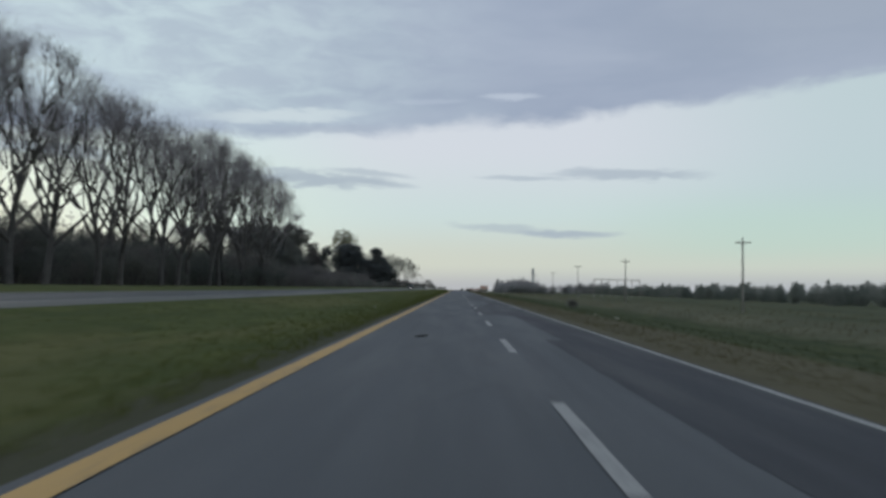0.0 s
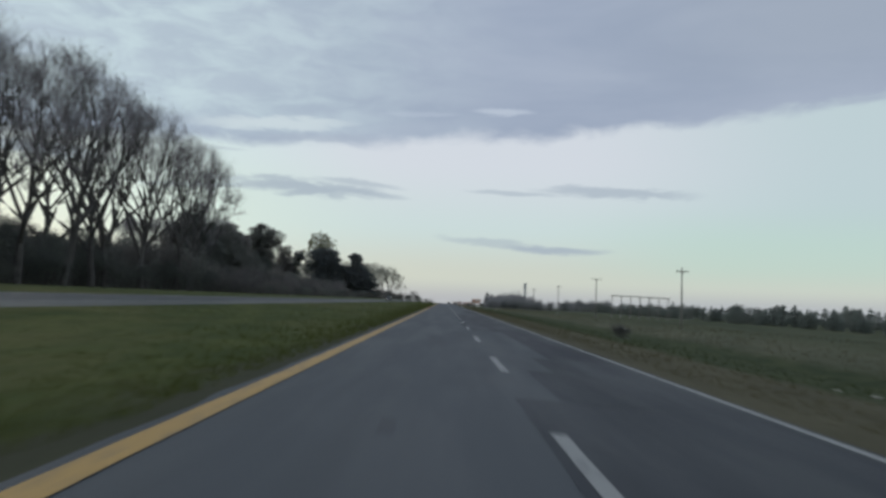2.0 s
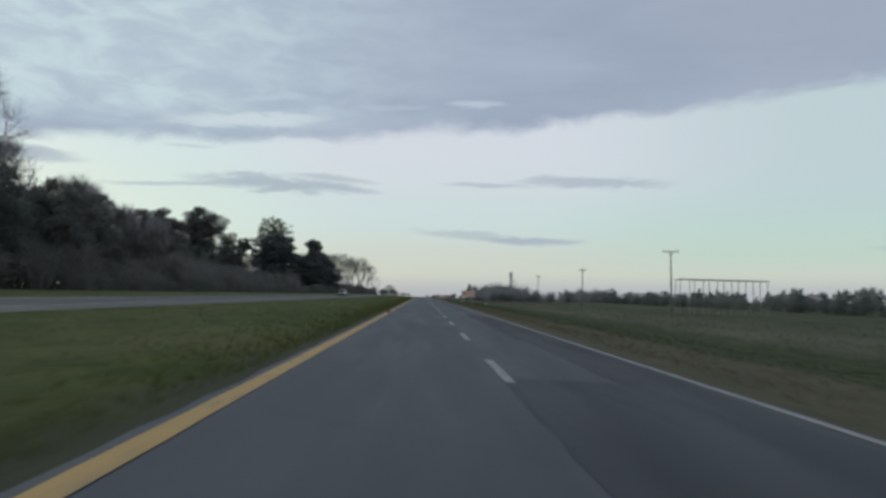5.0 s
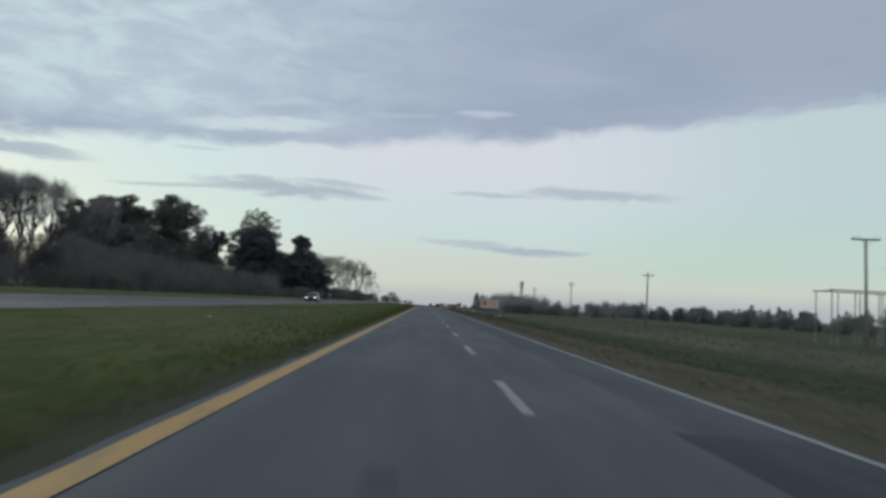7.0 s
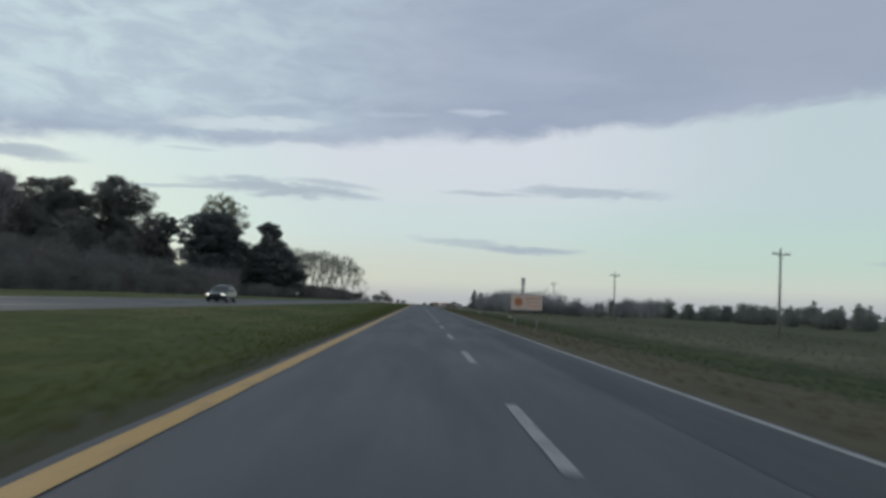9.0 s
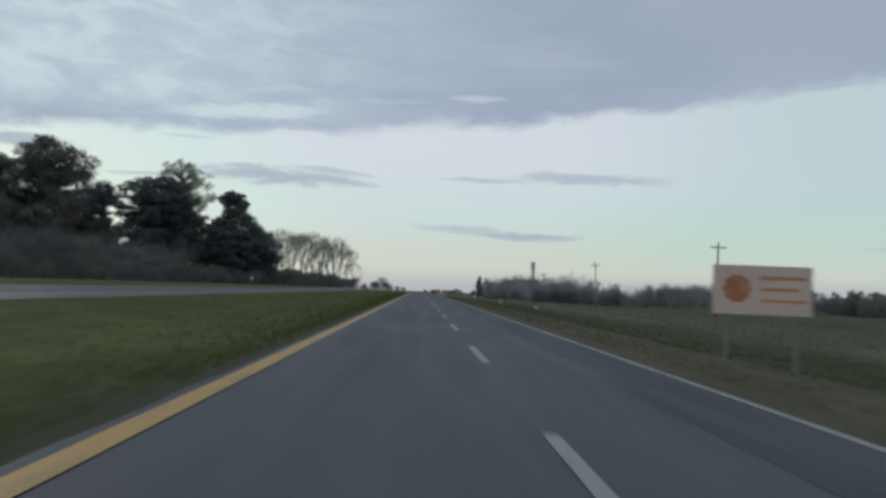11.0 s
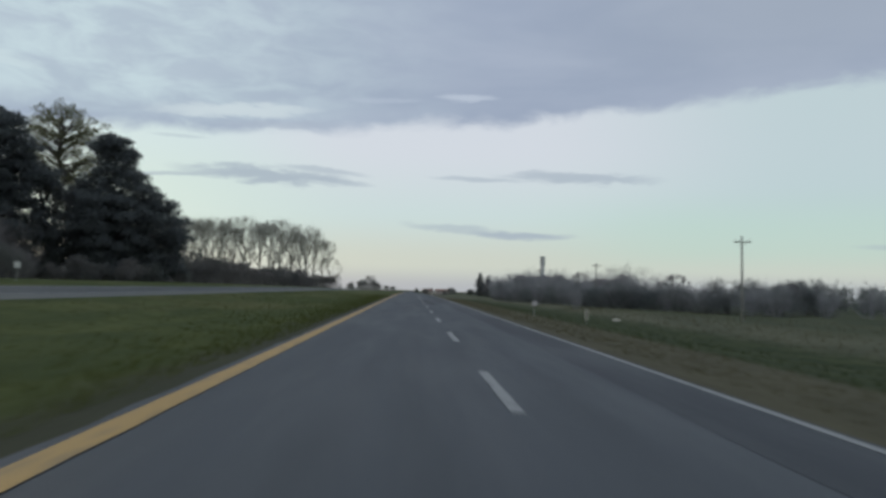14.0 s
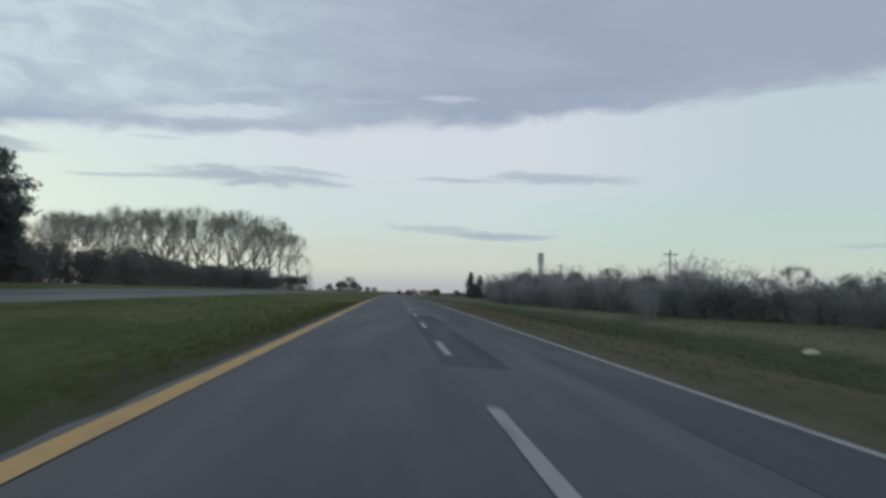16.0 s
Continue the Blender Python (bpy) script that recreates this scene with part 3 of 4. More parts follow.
def bare_tree(seed, h, label, mats, name="bare_tree", group="", wide=1.0, dense=1.0, clear=0.26, crown=(0.56, 0.44), fine=0.00095):
    """A tall leafless tree: short trunk, limbs that fork upwards, fine twigs filling a smooth dome."""
    g = Growth(seed)
    mid, rx, rz = crown[0] * h, 0.30 * h * wide, crown[1] * h

    def reach(p, d):
        """How far it is from p to the dome along d."""
        a = np.array((p[0] / rx, p[1] / rx, (p[2] - mid) / rz))
        b = np.array((d[0] / rx, d[1] / rx, d[2] / rz))
        qa, qb, qc = b @ b, a @ b, a @ a - 1.0
        disc = qb * qb - qa * qc
        lobes = 1.0 + 0.22 * noise.noise(Vector((2.2 * d[0], 2.2 * d[1], 2.2 * d[2] + 3.7 * seed)))
        return max((-qb + math.sqrt(disc)) / qa, 0.0) * lobes if disc > 0 else 0.0

    def twigs(p, d, room, n):
        for _ in range(n):
            u = g.aside(d, radians(g.r.uniform(8, 55)))
            u = u + np.array((0, 0, 0.12))
            u /= np.linalg.norm(u)
            ln = min(room * g.r.uniform(0.5, 1.0), 0.11 * h) + 0.02 * h
            tp, td = g.path(p, u, ln, 3, 0.12, 0.03)
            t0 = fine * h
            g.tube("crown", tp, [t0, t0 * 0.8, t0 * 0.6, t0 * 0.2], 3)
            for _ in range(int(round(4 * dense))):
                k = int(g.r.integers(0, 3))
                q = tp[k] + (tp[k + 1] - tp[k]) * g.r.uniform(0, 1)
                e, _ = g.path(q, g.aside(td[k], radians(g.r.uniform(20, 60))), ln * g.r.uniform(0.25, 0.5), 1, 0.1, 0.05)
                g.tube("crown", e, [t0 * 0.55, t0 * 0.15], 3)

    def fork(p, d, rad, level):
        room = reach(p, d)
        if level >= 5 or room < 0.05 * h or rad < 0.0012 * h:
            twigs(p, d, room, max(2, int(round(3.4 * dense))))
            return
        ln = max(room * g.r.uniform(0.32, 0.50), 0.035 * h)
        pts, dirs = g.path(p, d, ln, 4, 0.075, 0.035)
        g.tube("framework" if level < 3 else "crown", pts, [rad * (1 - 0.30 * i / 4) for i in range(5)], 6 if level < 2 else 4)
        if level >= 2:
            for _ in range(int(round(1.4 * dense))):
                k = int(g.r.integers(1, 4))
                twigs(pts[k], g.aside(dirs[k], radians(g.r.uniform(30, 60))), 0.07 * h, 1)
        n = 2 if g.r.random() < 0.62 else 3
        for i in range(n):
            ang = radians(g.r.uniform(6, 17) if i == 0 else g.r.uniform(18, 38))
            nd = g.aside(dirs[-1], ang) + np.array((0, 0, 0.06))
            nd /= np.linalg.norm(nd)
            fork(pts[-1], nd, rad * (0.66 if i == 0 else g.r.uniform(0.42, 0.58)), level + 1)

    lean = (g.r.normal(0, 0.06), g.r.normal(0, 0.06), 1)
    pts, dirs = g.path((0, 0, 0), lean, 0.48 * h, 8, 0.05, 0.03)
    g.tube("trunk", pts, [0.0165 * h * (1.25 if i == 0 else 1 - 0.62 * i / 8) for i in range(9)], 8)
    limbs = 8
    turn = g.r.uniform(0, 6.283)
    for i in range(limbs):
        t = clear / 0.48 + (0.97 - clear / 0.48) * i / (limbs - 1)
        k = min(int(t * 8), 7)
        q = pts[k] + (pts[k + 1] - pts[k]) * (t * 8 - k)
        a, tilt = turn + 2.4 * i + g.r.uniform(-0.4, 0.4), radians(g.r.uniform(15, 38) * (1.15 - 0.3 * i / limbs) * min(wide, 1.3))
        fork(q, np.array((math.cos(a) * math.sin(tilt), math.sin(a) * math.sin(tilt), math.cos(tilt))), 0.0082 * h * (1.1 - 0.45 * i / limbs), 0)
    fork(pts[-1], dirs[-1], 0.0062 * h, 0)
    return g.thing(name, label, "tree", mats, group)


def conifer(seed, h, rad, label, leaf, low=0.12, name="conifer", group="", tuft=14, boughs=8, layers=0.95, flat=0.55, lobe=0.3):
    """Trunk, tiers of spreading boughs and flat clumps of needles."""
    g = Growth(seed)
    pts, _ = g.path((0, 0, 0), (0, 0, 1), h * 0.97, 8, 0.03, 0.05)
    g.tube("trunk", pts, [0.018 * h * (1 - 0.9 * i / 8) for i in range(9)], 8)
    tiers = int(h * layers) + 2
    for i in range(tiers):
        t = low + (0.99 - low) * (i + g.r.uniform(0, 0.6)) / tiers
        k = min(int(t / 0.97 * 8), 7)
        base = pts[k] + (pts[k + 1] - pts[k]) * (t / 0.97 * 8 - k)
        prof = (1 - t) ** 0.7 + 0.07
        for j in range(boughs):
            ln = rad * prof * (g.r.uniform(0.45, 1.0) if j else g.r.uniform(0.9, 1.12))
            a = g.r.uniform(0, 6.283)
            ln *= 1.0 + lobe * noise.noise(Vector((1.3 * math.cos(a), 1.3 * math.sin(a), 3.5 * t + seed)))
            d = np.array((math.cos(a), math.sin(a), g.r.uniform(-0.05, 0.30)))
            d /= np.linalg.norm(d)
            bp, bd = g.path(base, d, ln, 4, 0.08, 0.02)
            g.tube("framework", bp, [0.05 + 0.012 * ln, 0.04 + 0.008 * ln, 0.04, 0.03, 0.01], 4)
            m = max(2, int(ln / (0.45 + 0.008 * h)))
            for c in range(m):
                u = 0.2 + 0.8 * (c + g.r.uniform(0.2, 1)) / m
                k2 = min(int(u * 4), 3)
                q = bp[k2] + (bp[k2 + 1] - bp[k2]) * (u * 4 - k2)
                s = (0.30 + 0.075 * ln) * (1.15 - 0.4 * u)
                g.leaves("foliage", q + np.array((0, 0, 0.08)), (s, s, s * flat), tuft, 0.12 + 0.005 * h, 0.36, 0.9 * bd[k2] + np.array((0, 0, 0.25)))
    return g.thing(name, label, "tree", dict(trunk=BARK, framework=BARK, foliage=leaf), group)


def massed_tree(seed, h, outline, label, leaf, name="evergreen_tree", group="", low=0.1, clumps=150, clump=1.6, count=240, leaf_size=0.28, flat=0.7, lobe=0.45, girth=0.016):
    """A trunk, limbs that reach out to separate clumps, and small leaves round each clump. outline: rows of (height share, radius)."""
    g = Growth(seed)
    ts, rs = [o[0] for o in outline], [o[1] for o in outline]
    widest = max(rs)
    pts, _ = g.path((0, 0, 0), (0, 0, 1), h * 0.96, 8, 0.012, 0.05)
    g.tube("trunk", pts, [girth * h * (1.2 if i == 0 else 1 - 0.88 * i / 8) for i in range(9)], 8)
    grid = np.linspace(low, 1.0, 60)
    weight = np.interp(grid, ts, rs) + 0.12 * widest
    weight /= weight.sum()
    for i in range(clumps):
        t = float(g.r.choice(grid, p=weight)) + g.r.uniform(-0.01, 0.01)
        a = g.r.uniform(0, 6.283)
        full = float(np.interp(t, ts, rs)) * (1.0 + lobe * noise.noise(Vector((1.4 * math.cos(a), 1.4 * math.sin(a), 4.5 * t + 1.7 * seed))))
        rad = full * math.sqrt(g.r.uniform(0.08, 1.0))
        s = clump * g.r.uniform(0.65, 1.3) * (0.55 + 0.45 * full / widest)
        rad = max(0.0, rad - 0.5 * s)
        k = max(0.0, min(0.96, t - 0.05 - 0.25 * rad / h)) / 0.96 * 8
        j = min(int(k), 7)
        base = pts[j] + (pts[j + 1] - pts[j]) * (k - j)
        top = pts[min(int(t / 0.96 * 8), 8)]
        c = np.array((top[0] + rad * math.cos(a), top[1] + rad * math.sin(a), t * h - 0.4 * s * flat))
        mid = (base + c) / 2 + g.r.normal(0, 0.06 * rad + 0.05, 3)
        thick = 0.0018 * h + 0.006 * rad
        g.tube("framework", [base, mid, c], [1.5 * thick, thick, 0.4 * thick], 4)
        n = int(count * (s / clump) ** 2)
        u = g.r.normal(0, 1, (n, 3))
        u /= np.linalg.norm(u, axis=1)[:, None]
        q = c + u * np.array((s, s, s * flat)) * g.r.uniform(0.35, 1.0, (n, 1))
        g.leaves("foliage", q, (0.1, 0.1, 0.06), n, leaf_size, 0.45, 0.35 * np.array((math.cos(a), math.sin(a), 0.4)))
    return g.thing(name, label, "tree", dict(trunk=BARK, framework=BARK, foliage=leaf), group)


def shrub(seed, h, rad, label, leaf, name="shrub", group="", lobes=11, count=34, size=0.16):
    """Stems and an uneven, gappy mass of small leaves."""
    g = Growth(seed)
    for _ in range(lobes):
        a, rr = g.r.uniform(0, 6.283), rad * math.sqrt(g.r.uniform(0, 1)) * 0.75
        top = np.array((rr * math.cos(a), rr * math.sin(a), h * g.r.uniform(0.45, 0.86) * (1 - 0.35 * (rr / rad) ** 2)))
        st = np.array((top[0] * 0.35, top[1] * 0.35, 0.0))
        mid = (st + top) / 2 + g.r.normal(0, 0.06 * h, 3)
        g.tube("framework", [st, mid, top], [0.012 * h, 0.008 * h, 0.003 * h], 5)
        s = rad * g.r.uniform(0.28, 0.45)
        for _ in range(count):
            u = g.r.normal(0, 1, 3)
            u /= np.linalg.norm(u)
            q = top + u * np.array((s, s, s * 0.85)) * g.r.uniform(0.55, 1.0)
            q[2] = max(q[2], 0.05 * h)
            g.leaves("foliage", q, (0.13 * s + 0.07, 0.13 * s + 0.07, 0.10 * s + 0.05), 16, size * 0.68)
    for _ in range(lobes * 3):
        a, rr = g.r.uniform(0, 6.283), rad * math.sqrt(g.r.uniform(0, 1))
        g.leaves("foliage", (rr * math.cos(a), rr * math.sin(a), h * g.r.uniform(0.05, 0.4)), (0.2 * rad, 0.2 * rad, 0.12 * h), 40, size * 0.68)
    return g.thing(name, label, "shrub", dict(framework=BARK, foliage=leaf), group, -0.15)


def low_growth(seed, spots, label, leaf):
    """Knee- to head-high growth along the foot of the wood."""
    g = Growth(seed)
    for x, y, h in spots:
        n = int(150 * h)
        q = np.column_stack((x + g.r.normal(0, 1.3, n), y + g.r.normal(0, 1.8, n), land(x, y) + h * g.r.random(n) ** 1.4))
        g.leaves("growth", q, (0.12, 0.12, 0.08), n, 0.2, 0.45)
    return tagged(new("undergrowth", mesh_of("undergrowth", g.v["growth"], g.f["growth"], leaf)), label, "undergrowth", kind="stuff")


def brush(seed, h, rad, label, mat, name="bare_shrub", group="", stems=16, twigs=13):
    """A leafless thicket plant: many thin stems that fan upwards."""
    g = Growth(seed)
    for _ in range(stems):
        a, lean = g.r.uniform(0, 6.283), g.r.uniform(0.05, 0.9) * rad / h
        d = np.array((math.cos(a) * lean, math.sin(a) * lean, 1.0))
        s0 = np.array((math.cos(a), math.sin(a), 0)) * rad * 0.35 * g.r.uniform(0, 1)
        pts, dirs = g.path(s0, d / np.linalg.norm(d), h * g.r.uniform(0.6, 1.05), 5, 0.12, 0.02)
        g.tube("framework", pts, [0.035, 0.03, 0.024, 0.018, 0.012, 0.004], 4)
        for _ in range(twigs):
            k = g.r.integers(1, 5)
            q = pts[k] + (pts[k + 1] - pts[k]) * g.r.uniform(0, 1)
            tp, td = g.path(q, g.aside(dirs[k], radians(g.r.uniform(20, 70))), h * g.r.uniform(0.14, 0.30), 3, 0.2, 0.05)
            g.tube("crown", tp, [0.022, 0.018, 0.012, 0.003], 3)
            for _ in range(5):
                e = tp[g.r.integers(1, 4)]
                p2, _ = g.path(e, g.aside(td[-1], radians(g.r.uniform(20, 80))), h * g.r.uniform(0.05, 0.13), 1, 0.2, 0.05)
                g.tube("crown", p2, [0.018, 0.004], 3)
    return g.thing(name, label, "shrub", dict(framework=mat, crown=mat), group, -0.1)


def planted(kinds, spots, seed, smin=0.9, smax=1.1, view_shift=0.0037):
    """Sets copies of the kinds at the spots (x, y, scale); each kind's first stands where its first spot is."""
    r = np.random.default_rng(seed)
    used = set()
    for i, (x, y, s) in enumerate(spots):
        if view_shift:  # slides and rescales the spots to fit the camera's view
            x, s = 1.034 * x - view_shift * (y - 27), 1.03 * s
        k = i % len(kinds) if i < len(kinds) else int(r.integers(0, len(kinds)))
        ob = kinds[k]
        s = s * r.uniform(smin, smax)
        m = pose(x, y, land(x, y), 0, 0, r.uniform(0, 360))
        if k not in used:
            used.add(k)
            ob.scale = (s, s, s)
            ob.matrix_basis = m @ Matrix.Diagonal((s, s, s, 1))
        else:
            c = copy_thing(ob, Matrix())
            c.matrix_basis = m @ Matrix.Diagonal((s, s, s, 1))


ELM = dict(trunk=BARK, framework=BARK, crown=TWIG)
HAZED_ELM = dict(trunk=TWIG_HAZED, framework=TWIG_HAZED, crown=TWIG_HAZED)
rng = np.random.default_rng(11)

# the avenue of tall bare trees beyond the opposite carriageway
elms = [bare_tree(100 + i, 25.0, "tall leafless grey-brown tree with a dense twiggy crown", ELM, group="row of tall bare trees", wide=1.1 + 0.12 * (i % 3), dense=0.95, clear=0.17, fine=0.00062) for i in range(5)]
spots = [(-42 + rng.normal(0, 1.0), y + rng.normal(0, 1.2), 0.96) for y in (62, 71, 80, 89, 97, 106, 115)]
spots += [(-43 + rng.normal(0, 1.0), y + rng.normal(0, 1.2), 1.08) for y in (124, 132, 140, 148, 156, 164, 173, 181)]
spots += [(-51 + rng.normal(0, 1.5), y, 1.05) for y in range(64, 176, 16)]
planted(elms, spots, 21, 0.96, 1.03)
last_elm = bare_tree(110, 25.0, "wide-crowned leafless tree at the end of the row", ELM, group="row of tall bare trees", wide=1.25, dense=1.0, clear=0.15, fine=0.00062)
last_elm.matrix_basis = pose(-48.7, 189, land(-48.7, 189), 0, 0, 70)

# dark undergrowth between, below and behind them
under_shrubs = [shrub(200 + i, 7.0, 4.4, "dense dull green undergrowth shrub", SHRUB_BROWN if i % 2 else SHRUB, name="undergrowth_shrub", group="undergrowth of the wood", count=30, size=0.2) for i in range(4)]
spots = [(-48.5 + rng.normal(0, 1.2), y, rng.uniform(0.75, 1.25)) for y in np.arange(52, 200, 4.5)] + [(-56 + rng.normal(0, 2.0), y, rng.uniform(1.15, 1.45)) for y in np.arange(54, 230, 5.0)]
spots += [(-66 + rng.normal(0, 2.0), y, rng.uniform(1.1, 1.4)) for y in np.arange(60, 240, 6.0)]
spots += [(-50 + rng.normal(0, 3.0) - 0.02 * (y - 190), y, rng.uniform(0.7, 1.15)) for y in np.arange(200, 440, 7.0)]
spots += [(-64 + rng.normal(0, 4.0), y, rng.uniform(1.1, 1.6) * (0.7 if 270 < y < 375 else 1.0)) for y in np.arange(200, 450, 9.0)]
spots += [(-78 + rng.normal(0, 4.0), y, rng.uniform(1.4, 1.8) * (0.62 if 285 < y < 375 else 1.0)) for y in np.arange(210, 450, 12.0)]
spots += [(-37 + rng.normal(0, 1.2), y, rng.uniform(0.3, 0.5)) for y in np.arange(200, 470, 5.0)] + [(x + rng.normal(0, 1.5), 476 + rng.normal(0, 3), rng.uniform(0.9, 1.3)) for x in np.arange(-52, -130, -6.0)]
spots += [(-72 + rng.normal(0, 3.0), y, rng.uniform(0.9, 1.2)) for y in np.arange(300, 380, 6.0)] + [(-86 + rng.normal(0, 4.0), y, rng.uniform(1.5, 2.0)) for y in np.arange(395, 440, 6.0)]
spots += [(-44.5 + rng.normal(0, 1.0), y, rng.uniform(0.4, 0.95)) for y in np.arange(58, 200, 8.0)]
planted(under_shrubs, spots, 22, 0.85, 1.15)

low_growth(230, [(-54.5 - 0.004 * y + rng.normal(0, 1.2), y, rng.uniform(1.2, 2.6)) for y in np.arange(50, 470, 2.6)], "dull low undergrowth along the foot of the wood", SHRUB_BROWN)

edge_brush = [brush(240 + i, 9.0, 4.6, "tall leafless brown shrub at the edge of the wood", TWIG_BROWN, group="bare shrubs along the wood", stems=24, twigs=15) for i in range(2)]
spots = [(-43 - 0.012 * (y - 200) + rng.normal(0, 1.4), y + rng.normal(0, 1.5), rng.uniform(0.3, 0.75)) for y in np.arange(204, 428, 9.5)] + [(-56 + rng.normal(0, 3.5), y, rng.uniform(0.8, 1.1)) for y in np.arange(420, 434, 4.5)]
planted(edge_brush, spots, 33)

# the mixed wood further on
ROUND = ((0.0, 0.1), (0.2, 0.62), (0.45, 1.0), (0.7, 0.95), (0.88, 0.7), (1.0, 0.25))
BROAD = ((0.0, 0.5), (0.25, 0.9), (0.5, 1.0), (0.72, 0.92), (0.9, 0.72), (1.0, 0.4))


def scaled_outline(rows, r):
    return [(t, q * r) for t, q in rows]


mixed = [massed_tree(300 + i, 18.0, scaled_outline(ROUND, 5.4), "dark rounded tree with gaps between dull greyish foliage", SHRUB_BROWN if i % 2 else SHRUB, name="broadleaf_tree", group="mixed wood by the road", low=0.14, clumps=130, clump=1.4, count=180, leaf_size=0.24) for i in range(3)]
spots = [(-53.5, 207, 0.93), (-60, 214, 1.05), (-54, 224, 0.92), (-64, 230, 1.1), (-57, 238, 1.0), (-67, 246, 1.1), (-60, 254, 1.02), (-70, 264, 1.1), (-70, 280, 0.66), (-78, 296, 0.55),
         (-66, 306, 0.5), (-80, 318, 0.5), (-72, 328, 0.46), (-86, 332, 0.55), (-78, 352, 0.6), (-92, 376, 0.95), (-86, 386, 0.9), (-96, 398, 1.1), (-88, 408, 0.95), (-98, 424, 1.2), (-90, 434, 1.0), (-106, 436, 1.3), (-112, 420, 1.2), (-84, 456, 0.95), (-90, 470, 1.05)]
planted(mixed, spots, 23, 0.95, 1.05, 0.0)
backs = [bare_tree(340 + i, 28.0, "tall leafless tree standing behind the wood", ELM, group="bare trees behind the wood", wide=0.75, dense=0.8, clear=0.3) for i in range(2)]
spots = [(-91, 344, 0.97), (-95, 337, 1.0), (-99, 347, 1.02), (-104, 340, 1.06), (-108, 350, 1.05), (-114, 343, 1.1), (-119, 352, 1.08), (-126, 346, 1.1), (-88, 364, 0.92), (-92, 372, 0.93), (-66, 262, 0.78), (-71, 270, 0.8), (-61, 246, 0.74), (-58, 218, 0.78), (-136, 360, 1.1), (-124, 380, 1.1)]
planted(backs, spots, 24, 0.98, 1.02, 0.0)
crown_a = massed_tree(360, 39.5, [(0.0, 3), (0.25, 11), (0.5, 13.0), (0.72, 13.0), (0.86, 10.5), (0.95, 7.0), (1.0, 3.0)], "very tall dark evergreen with spreading clumped crown", SHRUB, group="large evergreens of the wood", low=0.15, clumps=420, clump=2.6, count=240, leaf_size=0.34, flat=0.6, lobe=0.8)
crown_a.matrix_basis = pose(-106, 466, land(-106, 466), 0, 0, 30)
crown_b = massed_tree(361, 38.5, [(0.0, 3), (0.3, 8), (0.6, 8.5), (0.85, 8.5), (0.95, 6.0), (1.0, 3.0)], "tall dark evergreen with a narrow rounded crown", SHRUB, group="large evergreens of the wood", low=0.2, clumps=250, clump=2.3, count=230, leaf_size=0.34, flat=0.65, lobe=0.6)
crown_b.matrix_basis = pose(-122, 463, land(-122, 463), 0, 0, 80)
crown_c = massed_tree(362, 27.5, scaled_outline(BROAD, 8.0), "dark round-topped evergreen inside the wood", SHRUB_BROWN, group="large evergreens of the wood", low=0.15, clumps=230, clump=2.0, count=220, leaf_size=0.3)
crown_c.matrix_basis = pose(-101, 391, land(-101, 391), 0, 0, 10)
for x, y, k in ((-112, 398, 1.02), (-135, 470, 1.4), (-88, 452, 0.86)):
    copy_thing(crown_c, pose(x, y, land(x, y), 0, 0, 61 * k)).scale = (k, k, k)
umbrella = massed_tree(370, 23.4, [(0.0, 0.3), (0.62, 0.6), (0.74, 3.4), (0.86, 4.6), (0.95, 4.2), (1.0, 2.2)], "slender dark pine with an umbrella-shaped top", PINE, name="umbrella_pine", low=0.66, clumps=60, clump=1.15, count=210, leaf_size=0.22, flat=0.5)
umbrella.matrix_basis = pose(-79.2, 441, land(-79.2, 441))
cedar = massed_tree(371, 25.8, [(0.0, 7), (0.15, 10.6), (0.5, 10.6), (0.75, 9.6), (0.88, 8.2), (0.95, 6.2), (1.0, 4.0)], "large dark cedar with flat layered boughs", CEDAR, name="cedar", low=0.05, clumps=560, clump=1.95, count=210, leaf_size=0.28, flat=0.42, lobe=0.45)
cedar.matrix_basis = pose(-64.5, 441, land(-64.5, 441), 0, 0, 40)
pine = massed_tree(372, 24.4, [(0.0, 9.5), (0.12, 12.4), (0.3, 12.6), (0.46, 11.6), (0.60, 8.6), (0.70, 6.2), (0.80, 4.2), (0.87, 5.0), (0.95, 4.2), (1.0, 1.8)], "broad dark pine with a ragged layered top", PINE, name="pine", low=0.03, clumps=600, clump=1.9, count=210, leaf_size=0.28, flat=0.5, lobe=0.3)
pine.matrix_basis = pose(-49.0, 452.5, land(-49.0, 452.5), 0, 0, 110)
behind = massed_tree(373, 38.3, [(0.0, 0.5), (0.45, 3.0), (0.62, 7.6), (0.78, 10.4), (0.9, 9.6), (1.0, 4.6)], "tall tree with thin pale new leaves behind the cedar", SPRING, name="broadleaf_tree", low=0.4, clumps=200, clump=1.6, count=95, leaf_size=0.27, flat=0.8, lobe=0.5)
behind.matrix_basis = pose(-76.5, 491, land(-76.5, 491), 0, 0, 10)

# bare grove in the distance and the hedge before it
grove = [bare_tree(400 + i, 29.0, "slender pale leafless tree of a distant grove, lightened for haze", HAZED_ELM, group="distant bare grove", wide=1.15 + 0.12 * i, dense=0.9, clear=0.27, crown=(0.64, 0.36), fine=0.00075) for i in range(3)]
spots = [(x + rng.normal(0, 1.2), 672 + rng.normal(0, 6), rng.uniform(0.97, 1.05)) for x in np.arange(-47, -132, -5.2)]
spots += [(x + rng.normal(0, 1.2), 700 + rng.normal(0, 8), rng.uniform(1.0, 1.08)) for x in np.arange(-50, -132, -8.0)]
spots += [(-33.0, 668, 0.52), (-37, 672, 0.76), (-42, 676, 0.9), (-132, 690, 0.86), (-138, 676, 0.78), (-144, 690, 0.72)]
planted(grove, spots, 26)
